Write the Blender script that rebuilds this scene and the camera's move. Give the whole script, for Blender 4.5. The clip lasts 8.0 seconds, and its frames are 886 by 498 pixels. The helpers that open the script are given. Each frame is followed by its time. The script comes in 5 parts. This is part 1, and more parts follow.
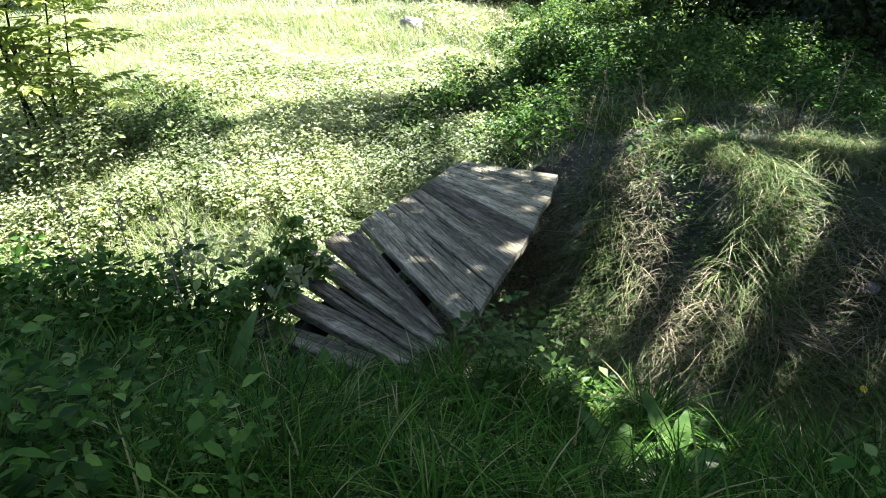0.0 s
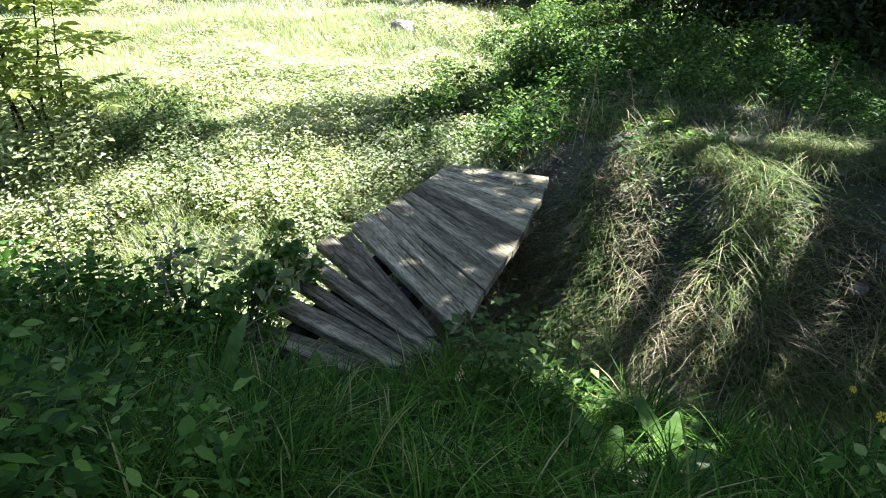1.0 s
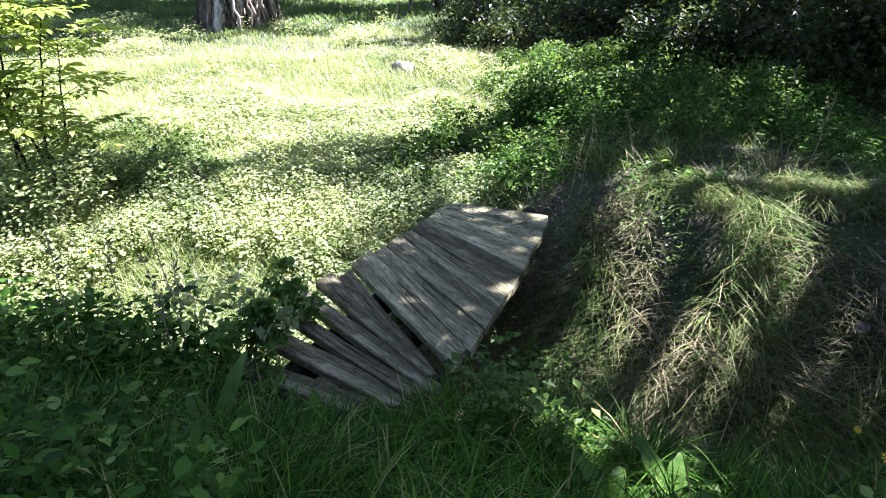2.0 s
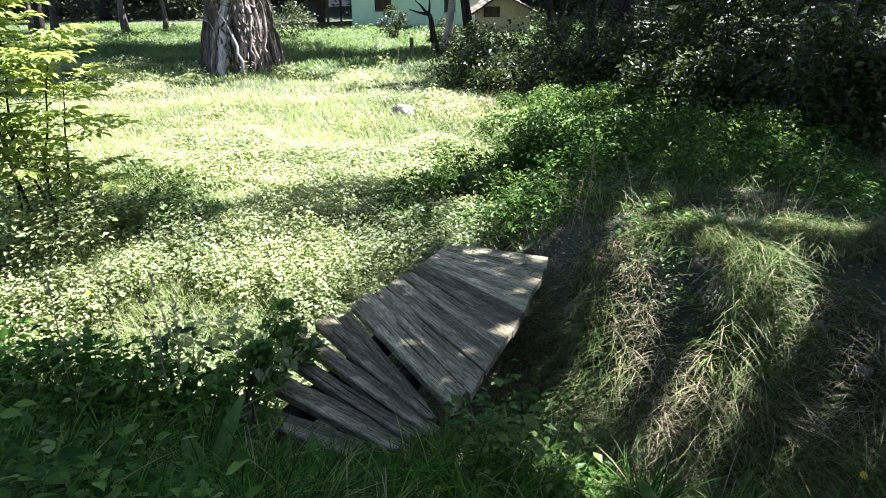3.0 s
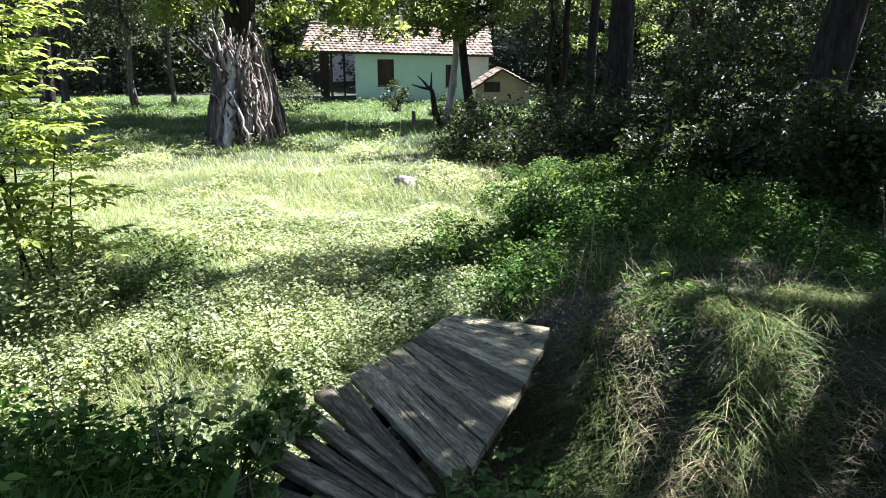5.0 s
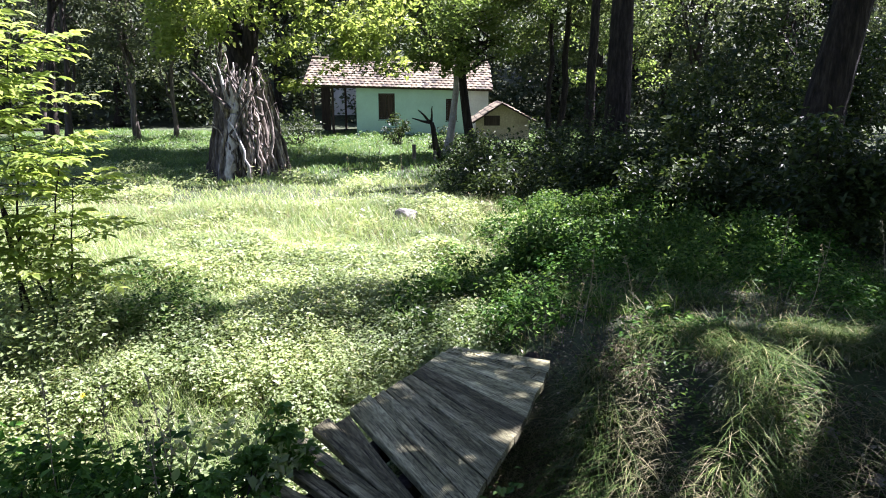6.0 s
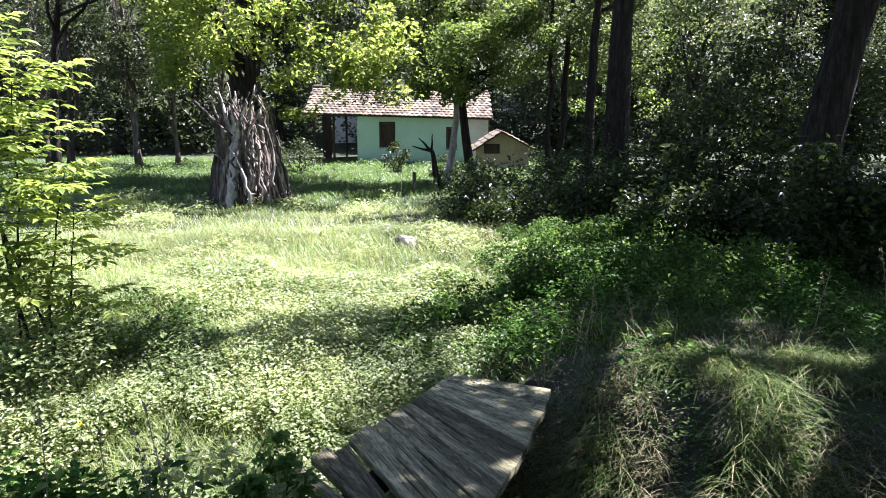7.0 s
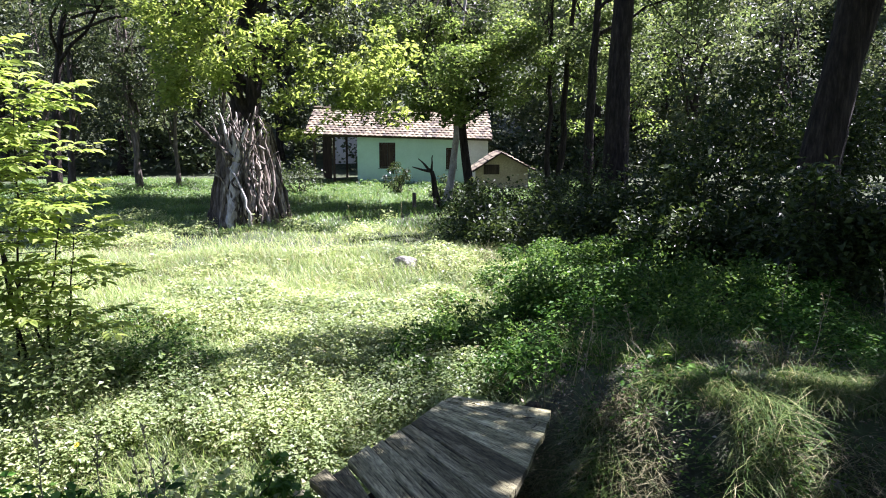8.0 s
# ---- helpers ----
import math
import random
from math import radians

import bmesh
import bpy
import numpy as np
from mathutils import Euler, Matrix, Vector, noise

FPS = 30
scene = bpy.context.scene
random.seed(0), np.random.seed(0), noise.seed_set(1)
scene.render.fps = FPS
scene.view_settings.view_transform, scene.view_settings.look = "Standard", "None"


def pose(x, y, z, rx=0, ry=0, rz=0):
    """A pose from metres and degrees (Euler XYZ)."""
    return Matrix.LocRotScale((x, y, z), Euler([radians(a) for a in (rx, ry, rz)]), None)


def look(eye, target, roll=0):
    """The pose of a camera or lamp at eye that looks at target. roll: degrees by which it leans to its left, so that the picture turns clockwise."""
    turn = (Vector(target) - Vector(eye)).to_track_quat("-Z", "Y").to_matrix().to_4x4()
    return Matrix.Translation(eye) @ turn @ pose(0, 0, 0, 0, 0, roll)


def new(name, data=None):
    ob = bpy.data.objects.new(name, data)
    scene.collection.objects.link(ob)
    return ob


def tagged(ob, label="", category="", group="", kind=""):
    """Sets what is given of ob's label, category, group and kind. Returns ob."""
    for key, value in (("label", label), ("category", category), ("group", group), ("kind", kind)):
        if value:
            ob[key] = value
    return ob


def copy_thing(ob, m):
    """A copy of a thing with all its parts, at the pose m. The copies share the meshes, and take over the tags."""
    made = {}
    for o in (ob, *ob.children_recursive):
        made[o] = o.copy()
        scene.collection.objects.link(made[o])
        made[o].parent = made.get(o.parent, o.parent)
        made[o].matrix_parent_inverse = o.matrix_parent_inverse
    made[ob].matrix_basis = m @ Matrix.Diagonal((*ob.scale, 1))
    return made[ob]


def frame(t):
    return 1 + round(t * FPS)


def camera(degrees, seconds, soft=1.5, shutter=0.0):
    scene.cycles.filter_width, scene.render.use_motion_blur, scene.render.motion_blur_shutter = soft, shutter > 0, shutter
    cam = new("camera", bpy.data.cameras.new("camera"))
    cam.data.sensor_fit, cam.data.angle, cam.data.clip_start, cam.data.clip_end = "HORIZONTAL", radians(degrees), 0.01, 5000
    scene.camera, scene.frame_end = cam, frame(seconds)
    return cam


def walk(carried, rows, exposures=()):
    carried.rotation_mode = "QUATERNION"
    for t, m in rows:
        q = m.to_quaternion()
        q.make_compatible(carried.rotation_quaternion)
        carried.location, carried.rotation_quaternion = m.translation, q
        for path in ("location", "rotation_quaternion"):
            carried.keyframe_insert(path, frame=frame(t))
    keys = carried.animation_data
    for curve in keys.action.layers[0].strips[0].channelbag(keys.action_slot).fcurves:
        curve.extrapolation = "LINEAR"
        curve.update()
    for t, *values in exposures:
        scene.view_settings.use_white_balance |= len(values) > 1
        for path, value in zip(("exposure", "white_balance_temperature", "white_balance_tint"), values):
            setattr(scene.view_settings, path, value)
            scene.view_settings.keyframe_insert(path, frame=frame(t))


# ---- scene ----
# The camera stands on a tripod on the bank and tilts up.
cam = camera(62.42, 8.0, 1.0)
EYE = 1.6
ROWS = [
    (0.0, -27.17, 0.81, -0.66), (0.5, -27.15, 0.20, -0.60), (1.0, -26.98, 0.04, -0.52), (1.5, -25.61, 0.01, -0.49),
    (3.0, -20.74, -0.03, -0.35), (3.5, -18.92, -0.03, -0.29), (4.0, -17.59, -0.02, -0.27), (4.5, -16.50, 0.0, -0.24),
    (6.0, -12.74, 0.02, -0.13), (6.5, -11.66, 0.01, -0.09), (7.0, -10.60, 0.02, -0.05), (7.5, -9.68, 0.01, -0.03), (8.0, -9.0, 0.0, 0.0),
]
KELVIN, TINT = 5780, 33
EXPOSURES = [(0.0, 3.2), (1.5, 3.2), (4.0, 2.82), (6.0, 2.68), (8.0, 2.63)]
walk(cam, [(t, pose(0, 0, EYE, 90 + p, 0, y) @ pose(0, 0, 0, 0, 0, r)) for t, p, y, r in ROWS], [(t, e, KELVIN, TINT) for t, e in EXPOSURES])

# ---- daylight ----
SUN_EL, SUN_AZ = radians(57), radians(60)          # azimuth from +y towards +x
to_sun = Vector((math.sin(SUN_AZ) * math.cos(SUN_EL), math.cos(SUN_AZ) * math.cos(SUN_EL), math.sin(SUN_EL)))
world = bpy.data.worlds.new("world")
scene.world = world
world.use_nodes = True
sky = world.node_tree.nodes.new("ShaderNodeTexSky")
sky.sky_type, sky.sun_disc, sky.sun_elevation, sky.sun_rotation = "NISHITA", False, SUN_EL, SUN_AZ
back = world.node_tree.nodes["Background"]
back.inputs["Strength"].default_value = 0.04
world.node_tree.links.new(sky.outputs["Color"], back.inputs["Color"])
sun_data = bpy.data.lights.new("sun", "SUN")
sun_data.energy, sun_data.angle, sun_data.color = 5.0, radians(0.5), (1.0, 0.96, 0.90)
sun = new("sun", sun_data)
sun.matrix_world = look(to_sun * 60, (0, 0, 0))


# ---- materials ----
def nodes_of(name):
    m = bpy.data.materials.new(name)
    m.use_nodes = True
    nt = m.node_tree
    return m, nt.nodes, nt.links, nt.nodes["Principled BSDF"]


def ramp(nodes, links, source, stops):
    r = nodes.new("ShaderNodeValToRGB")
    e = r.color_ramp.elements
    while len(e) < len(stops):
        e.new(0.5)
    for i, (at, c) in enumerate(stops):
        e[i].position, e[i].color = at, (*c, 1)
    links.new(source, r.inputs["Fac"])
    return r.outputs["Color"]


def noise_tex(nodes, links, scale, detail=6, rough=0.6, stretch=None, coord="Object"):
    tc = nodes.new("ShaderNodeTexCoord")
    n = nodes.new("ShaderNodeTexNoise")
    n.inputs["Scale"].default_value, n.inputs["Detail"].default_value, n.inputs["Roughness"].default_value = scale, detail, rough
    if stretch:
        mp = nodes.new("ShaderNodeMapping")
        mp.inputs["Scale"].default_value = stretch
        links.new(tc.outputs[coord], mp.inputs["Vector"])
        links.new(mp.outputs["Vector"], n.inputs["Vector"])
    else:
        links.new(tc.outputs[coord], n.inputs["Vector"])
    return n.outputs["Fac"]


def mixed(nodes, links, fac, a, b, mode="MIX"):
    m = nodes.new("ShaderNodeMix")
    m.data_type, m.blend_type = "RGBA", mode
    for sock, v in ((m.inputs[0], fac), (m.inputs[6], a), (m.inputs[7], b)):
        if isinstance(v, (int, float)):
            sock.default_value = v
        elif isinstance(v, tuple):
            sock.default_value = (*v, 1)
        else:
            links.new(v, sock)
    return m.outputs[2]


def bumped(nodes, links, bsdf, height, strength, distance=0.01):
    b = nodes.new("ShaderNodeBump")
    b.inputs["Strength"].default_value, b.inputs["Distance"].default_value = strength, distance
    links.new(height, b.inputs["Height"])
    links.new(b.outputs["Normal"], bsdf.inputs["Normal"])


def leaf_material(name, stops, through_light=0.4, rough=0.45, patch=0.8, gloss=0.35):
    """Leaves or blades: every island its own tint, broad patches over the ground, light shining through."""
    m, nodes, links, bsdf = nodes_of(name)
    geo = nodes.new("ShaderNodeNewGeometry")
    col = ramp(nodes, links, geo.outputs["Random Per Island"], stops)
    broad = ramp(nodes, links, noise_tex(nodes, links, patch, 3), [(0.3, (0.55, 0.6, 0.5)), (0.7, (1.3, 1.2, 1.15))])
    col = mixed(nodes, links, 1.0, col, broad, "MULTIPLY")
    links.new(col, bsdf.inputs["Base Color"])
    bsdf.inputs["Roughness"].default_value = rough
    bsdf.inputs["Specular IOR Level"].default_value = gloss
    tr = nodes.new("ShaderNodeBsdfTranslucent")
    links.new(mixed(nodes, links, 1.0, col, (1.35, 1.35, 0.9), "MULTIPLY"), tr.inputs["Color"])
    mx = nodes.new("ShaderNodeMixShader")
    mx.inputs[0].default_value = through_light
    links.new(bsdf.outputs[0], mx.inputs[1])
    links.new(tr.outputs[0], mx.inputs[2])
    links.new(mx.outputs[0], nodes["Material Output"].inputs["Surface"])
    return m


def rough_material(name, stops, scale=6.0, detail=8, stretch=None, bump=0.5, rough=0.9, fine=60.0, depth=0.02, per_piece=0.0, grain=0.6):
    m, nodes, links, bsdf = nodes_of(name)
    n1 = noise_tex(nodes, links, scale, detail, 0.65, stretch)
    n2 = noise_tex(nodes, links, fine, 4, 0.7, stretch)
    col = ramp(nodes, links, n1, stops)
    col = mixed(nodes, links, grain, col, ramp(nodes, links, n2, [(0.3, (0.5, 0.5, 0.5)), (0.7, (1.3, 1.3, 1.3))]), "MULTIPLY")
    if per_piece:
        info = nodes.new("ShaderNodeObjectInfo")
        col = mixed(nodes, links, per_piece, col, ramp(nodes, links, info.outputs["Random"], [(0.0, (0.35, 0.33, 0.3)), (0.5, (1.0, 1.0, 1.0)), (1.0, (1.5, 1.45, 1.35))]), "MULTIPLY")
    links.new(col, bsdf.inputs["Base Color"])
    bsdf.inputs["Roughness"].default_value = rough
    bsdf.inputs["Specular IOR Level"].default_value = 0.25
    add = nodes.new("ShaderNodeMath")
    links.new(n1, add.inputs[0])
    links.new(n2, add.inputs[1])
    bumped(nodes, links, bsdf, add.outputs[0], bump, depth)
    return m


M_SOIL = rough_material("soil_and_litter", [(0.3, (0.022, 0.022, 0.014)), (0.45, (0.035, 0.045, 0.02)), (0.58, (0.05, 0.07, 0.027)), (0.7, (0.065, 0.06, 0.038)), (0.82, (0.13, 0.115, 0.08))], 1.6, fine=28, depth=0.05)
# darkest stops put the shade between the blades into the colour
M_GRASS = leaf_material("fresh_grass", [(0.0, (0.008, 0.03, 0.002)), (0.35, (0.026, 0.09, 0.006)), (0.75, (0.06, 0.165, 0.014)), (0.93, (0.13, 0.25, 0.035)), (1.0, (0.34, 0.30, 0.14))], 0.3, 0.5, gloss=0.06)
# lighter copy of crown_leaves, the sunlight is put into the colour
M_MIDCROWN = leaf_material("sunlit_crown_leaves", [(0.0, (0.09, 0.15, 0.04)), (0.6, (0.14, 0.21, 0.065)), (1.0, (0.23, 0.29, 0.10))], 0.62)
# much paler than the bank grass, sunlight put into the colour
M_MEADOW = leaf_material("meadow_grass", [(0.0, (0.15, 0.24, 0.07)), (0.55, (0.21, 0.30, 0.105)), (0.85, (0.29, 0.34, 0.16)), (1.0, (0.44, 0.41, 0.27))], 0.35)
M_DRY = leaf_material("dry_grass", [(0.0, (0.08, 0.08, 0.04)), (0.4, (0.19, 0.18, 0.10)), (0.8, (0.32, 0.295, 0.19)), (1.0, (0.09, 0.14, 0.045))], 0.25, 0.6, gloss=0.15)
# dark end of the range stands for shade among the leaves
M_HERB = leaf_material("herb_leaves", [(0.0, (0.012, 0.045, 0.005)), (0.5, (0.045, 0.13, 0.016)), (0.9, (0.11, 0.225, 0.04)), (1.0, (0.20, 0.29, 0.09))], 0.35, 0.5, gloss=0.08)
# paler than real foliage, full sunlight is put into the colour
M_COVER = leaf_material("sunlit_bramble_leaves", [(0.0, (0.20, 0.27, 0.115)), (0.6, (0.27, 0.35, 0.165)), (0.9, (0.34, 0.41, 0.22)), (1.0, (0.46, 0.43, 0.29))], 0.5, 0.4)
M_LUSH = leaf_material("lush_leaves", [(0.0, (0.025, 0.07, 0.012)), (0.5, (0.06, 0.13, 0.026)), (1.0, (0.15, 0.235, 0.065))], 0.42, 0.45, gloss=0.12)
# leaf colour lowered to put the shade under the trees into it
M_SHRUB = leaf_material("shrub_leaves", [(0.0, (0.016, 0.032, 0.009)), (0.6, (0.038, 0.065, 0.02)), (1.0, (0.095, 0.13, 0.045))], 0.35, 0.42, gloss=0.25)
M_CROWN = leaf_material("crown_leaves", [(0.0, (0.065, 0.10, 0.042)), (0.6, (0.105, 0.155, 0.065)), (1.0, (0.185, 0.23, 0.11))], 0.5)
M_WALNUT = leaf_material("sapling_leaves", [(0.0, (0.13, 0.19, 0.045)), (0.6, (0.19, 0.26, 0.07)), (1.0, (0.29, 0.34, 0.11))], 0.68)
M_SAPLING = leaf_material("bright_sapling_leaves", [(0.0, (0.17, 0.25, 0.05)), (0.6, (0.24, 0.33, 0.075)), (1.0, (0.34, 0.40, 0.12))], 0.55)
M_FAR = leaf_material("woodland_leaves", [(0.0, (0.04, 0.06, 0.03)), (0.6, (0.075, 0.105, 0.055)), (1.0, (0.15, 0.18, 0.095))], 0.4, patch=0.25)
M_LITTER = leaf_material("dead_leaves", [(0.0, (0.07, 0.055, 0.04)), (0.5, (0.17, 0.145, 0.11)), (0.85, (0.27, 0.24, 0.19)), (1.0, (0.42, 0.39, 0.33))], 0.1, 0.8, gloss=0.1)
M_TUFT = leaf_material("bank_grass_blades", [(0.0, (0.02, 0.055, 0.009)), (0.45, (0.06, 0.12, 0.022)), (0.8, (0.14, 0.185, 0.055)), (1.0, (0.36, 0.33, 0.20))], 0.3, 0.5, gloss=0.15)
M_BARK = rough_material("dark_bark", [(0.32, (0.010, 0.008, 0.006)), (0.5, (0.032, 0.025, 0.018)), (0.72, (0.085, 0.07, 0.05))], 16, stretch=(1, 1, 0.16), bump=1.0, fine=60, depth=0.08)
M_FARGRASS = leaf_material("green_far_grass", [(0.0, (0.07, 0.15, 0.04)), (0.6, (0.11, 0.21, 0.055)), (1.0, (0.20, 0.26, 0.10))], 0.4)
M_PALEBARK = rough_material("pale_bark", [(0.3, (0.22, 0.20, 0.17)), (0.55, (0.45, 0.43, 0.38)), (0.75, (0.60, 0.58, 0.53))], 6, stretch=(1, 1, 0.5), bump=0.6, fine=30)
# darker wood for the shaded side of the stack, shade put into the colour
M_SHADEDWOOD = rough_material("shaded_dark_wood", [(0.3, (0.025, 0.02, 0.016)), (0.5, (0.09, 0.077, 0.06)), (0.72, (0.24, 0.21, 0.17))], 9, stretch=(1, 1, 0.2), bump=0.9, fine=40, per_piece=0.6)
M_POLE = rough_material("weathered_poles", [(0.34, (0.02, 0.016, 0.012)), (0.5, (0.13, 0.113, 0.09)), (0.68, (0.46, 0.43, 0.37))], 9, stretch=(1, 1, 0.25), bump=0.9, fine=40, per_piece=0.9)

def plank_material():
    m, nodes, links, bsdf = nodes_of("weathered_planks")
    broad = noise_tex(nodes, links, 2.2, 5, 0.6, (0.6, 2.5, 2.5))
    grain = noise_tex(nodes, links, 3.0, 8, 0.8, (1.6, 24, 24))
    cracks = noise_tex(nodes, links, 2.0, 4, 0.55, (0.9, 40, 40))
    col = ramp(nodes, links, broad, [(0.3, (0.055, 0.056, 0.030)), (0.47, (0.18, 0.18, 0.105)), (0.66, (0.37, 0.365, 0.235))])
    col = mixed(nodes, links, 0.85, col, ramp(nodes, links, grain, [(0.36, (0.2, 0.19, 0.16)), (0.5, (0.95, 0.95, 0.93)), (0.64, (1.6, 1.6, 1.5))]), "MULTIPLY")
    col = mixed(nodes, links, 1.0, col, ramp(nodes, links, cracks, [(0.35, (0.10, 0.09, 0.08)), (0.40, (1.0, 1.0, 1.0))]), "MULTIPLY")
    pits = noise_tex(nodes, links, 42.0, 3, 0.7, (0.35, 1.6, 1.6))
    col = mixed(nodes, links, 0.8, col, ramp(nodes, links, pits, [(0.36, (0.3, 0.29, 0.25)), (0.46, (0.95, 0.95, 0.95)), (0.64, (1.3, 1.3, 1.25))]), "MULTIPLY")
    info = nodes.new("ShaderNodeObjectInfo")
    col = mixed(nodes, links, 0.9, col, ramp(nodes, links, info.outputs["Random"], [(0.0, (0.4, 0.38, 0.36)), (0.35, (0.8, 0.78, 0.74)), (0.7, (1.1, 1.1, 1.05)), (1.0, (1.4, 1.4, 1.3))]), "MULTIPLY")
    links.new(col, bsdf.inputs["Base Color"])
    bsdf.inputs["Roughness"].default_value = 0.85
    bsdf.inputs["Specular IOR Level"].default_value = 0.2
    add = nodes.new("ShaderNodeMath")
    links.new(grain, add.inputs[0])
    links.new(cracks, add.inputs[1])
    bumped(nodes, links, bsdf, add.outputs[0], 1.0, 0.012)
    return m


M_PLANK = plank_material()
M_STONE = rough_material("pale_stone", [(0.3, (0.12, 0.112, 0.095)), (0.5, (0.22, 0.21, 0.185)), (0.7, (0.36, 0.35, 0.32))], 14, bump=0.8)


# ---- building blocks ----
def link_mesh(name, verts, faces, mat, parent=None, smooth=False):
    """A mesh of equal-sided faces from numpy arrays."""
    me = bpy.data.meshes.new(name)
    verts, faces = np.asarray(verts, dtype=np.float32), np.asarray(faces, dtype=np.int32)
    k = faces.shape[1]
    me.vertices.add(len(verts))
    me.vertices.foreach_set("co", verts.ravel())
    me.loops.add(faces.size)
    me.loops.foreach_set("vertex_index", faces.ravel())
    me.polygons.add(len(faces))
    me.polygons.foreach_set("loop_start", np.arange(0, faces.size, k, dtype=np.int32))
    me.polygons.foreach_set("use_smooth", np.full(len(faces), smooth))
    me.update(calc_edges=True)
    me.materials.append(mat)
    ob = new(name, me)
    ob.parent = parent
    return ob


def part(name, bm, mat, parent, label="", smooth=False):
    me = bpy.data.meshes.new(name)
    bmesh.ops.recalc_face_normals(bm, faces=bm.faces)
    bm.to_mesh(me)
    bm.free()
    for p in me.polygons:
        p.use_smooth = smooth
    me.materials.append(mat)
    ob = new(name, me)
    ob.parent = parent
    return tagged(ob, label)


def thing(name, at, label, category, group="", kind=""):
    ob = new(name)
    ob.location = at
    ob.empty_display_size = 0.2
    return tagged(ob, label, category, group, kind)


def box(bm, lo, hi, bevel=0.0):
    made = bmesh.ops.create_cube(bm, size=1.0)
    lo, hi = Vector(lo), Vector(hi)
    for v in made["verts"]:
        v.co = Vector([(lo[i] + hi[i]) / 2 + v.co[i] * (hi[i] - lo[i]) for i in range(3)])
    if bevel:
        edges = list({e for v in made["verts"] for e in v.link_edges})
        bmesh.ops.bevel(bm, geom=edges, offset=bevel, segments=1, affect="EDGES")


def step(a, b, v):
    s = np.clip((v - a) / (b - a + 0.0), 0, 1)
    return s * s * (3 - 2 * s)


rng = np.random.default_rng(7)
WAVES = [(rng.uniform(0.25, 4.0), rng.uniform(0, 6.28), rng.uniform(0, 6.28)) for _ in range(18)]


def bumps(x, y):
    z = 0
    for k, a, ph in WAVES:
        z = z + np.sin(k * (x * math.cos(a) + y * math.sin(a)) + ph) / (k + 0.6)
    return z * 0.035


def lip(x):
    return np.clip(2.8 - 0.6 * x, 2.0, 3.3)


def ground_z(x, y):
    x, y = np.asarray(x, dtype=float), np.asarray(y, dtype=float)
    s = y - lip(x)
    right = step(0.5, 1.7, x)
    near = -0.45 * step(1.0, lip(x), y)
    left = step(-1.2, -3.4, x)
    far_top = -0.98 + 0.62 * right + 0.2 * left
    foot, brow = 1.25, 5.0 - 1.9 * right - 1.3 * left
    z = near + (-1.5 - near) * step(0.0, 0.9, s) + (far_top + 1.5) * step(foot, brow, s)
    z = z + (-0.62 - far_top) * step(brow, brow + 5, s)
    z = z + 0.25 * step(4.0, 12.0, x) * step(6.0, 12.0, y)
    z = z + np.maximum(y - 42, 0) * 0.22 + np.maximum(-x - 26, 0) * 0.15 * step(10, 30, y) + np.maximum(x - 26, 0) * 0.15
    z = z - 0.24 * np.exp(-((x + 0.6) ** 2 / 0.45 + (y - 3.2) ** 2 / 0.3))
    return z + bumps(x, y) * (0.5 + 0.5 * step(3, 8, y)) - bumps(0.0, 0.0) * 0.5


# ---- ground ----
def build_ground():
    u = np.linspace(-1, 1, 221)
    xs = np.sinh(u * 5.2) / math.sinh(5.2) * 400
    v = np.linspace(-0.62, 1, 261)
    ys = 4.0 + np.sinh(v * 5.2) / math.sinh(5.2) * 500
    X, Y = np.meshgrid(xs, ys)
    V = np.stack([X, Y, ground_z(X, Y)], -1).reshape(-1, 3)
    w = len(xs)
    i = (np.arange(len(ys) - 1)[:, None] * w + np.arange(w - 1)[None, :]).ravel()
    ob = link_mesh("ground", V, np.stack([i, i + 1, i + w + 1, i + w], 1), M_SOIL, None, True)
    tagged(ob, "brown soil and leaf litter with a ditch between two banks", "ground", kind="structure")


build_ground()


# ---- leaves, blades, trunks ----
LEAF4 = (np.array([(0, 0, 0), (0.45, -0.5, 0.10), (1, 0, -0.08), (0.45, 0.5, 0.10)]), np.array([(0, 1, 2), (0, 2, 3)]))
LEAF8 = (np.array([(0, 0, 0), (0.22, -0.36, 0.07), (0.62, -0.40, 0.05), (1, 0, -0.14), (0.62, 0.40, 0.05), (0.22, 0.36, 0.07), (0.25, 0, 0), (0.65, 0, -0.01)]),
         np.array([(0, 1, 6), (0, 6, 5), (1, 2, 7), (1, 7, 6), (6, 7, 4), (6, 4, 5), (2, 3, 7), (7, 3, 4)]))


LEAF11 = (np.array([(0, 0, 0), (0.2, -0.3, 0.05), (0.5, -0.40, 0.06), (0.8, -0.2, 0.0), (1, 0, -0.12), (0.8, 0.2, 0.0), (0.5, 0.40, 0.06), (0.2, 0.3, 0.05), (0.2, 0, 0.0), (0.5, 0, 0.0), (0.8, 0, -0.04)]),
          np.array([(0, 1, 8), (0, 8, 7), (1, 2, 9), (1, 9, 8), (8, 9, 6), (8, 6, 7), (2, 3, 10), (2, 10, 9), (9, 10, 5), (9, 5, 6), (3, 4, 10), (10, 4, 5)]))


def unit(a):
    return a / np.maximum(np.linalg.norm(a, axis=-1, keepdims=True), 1e-9)


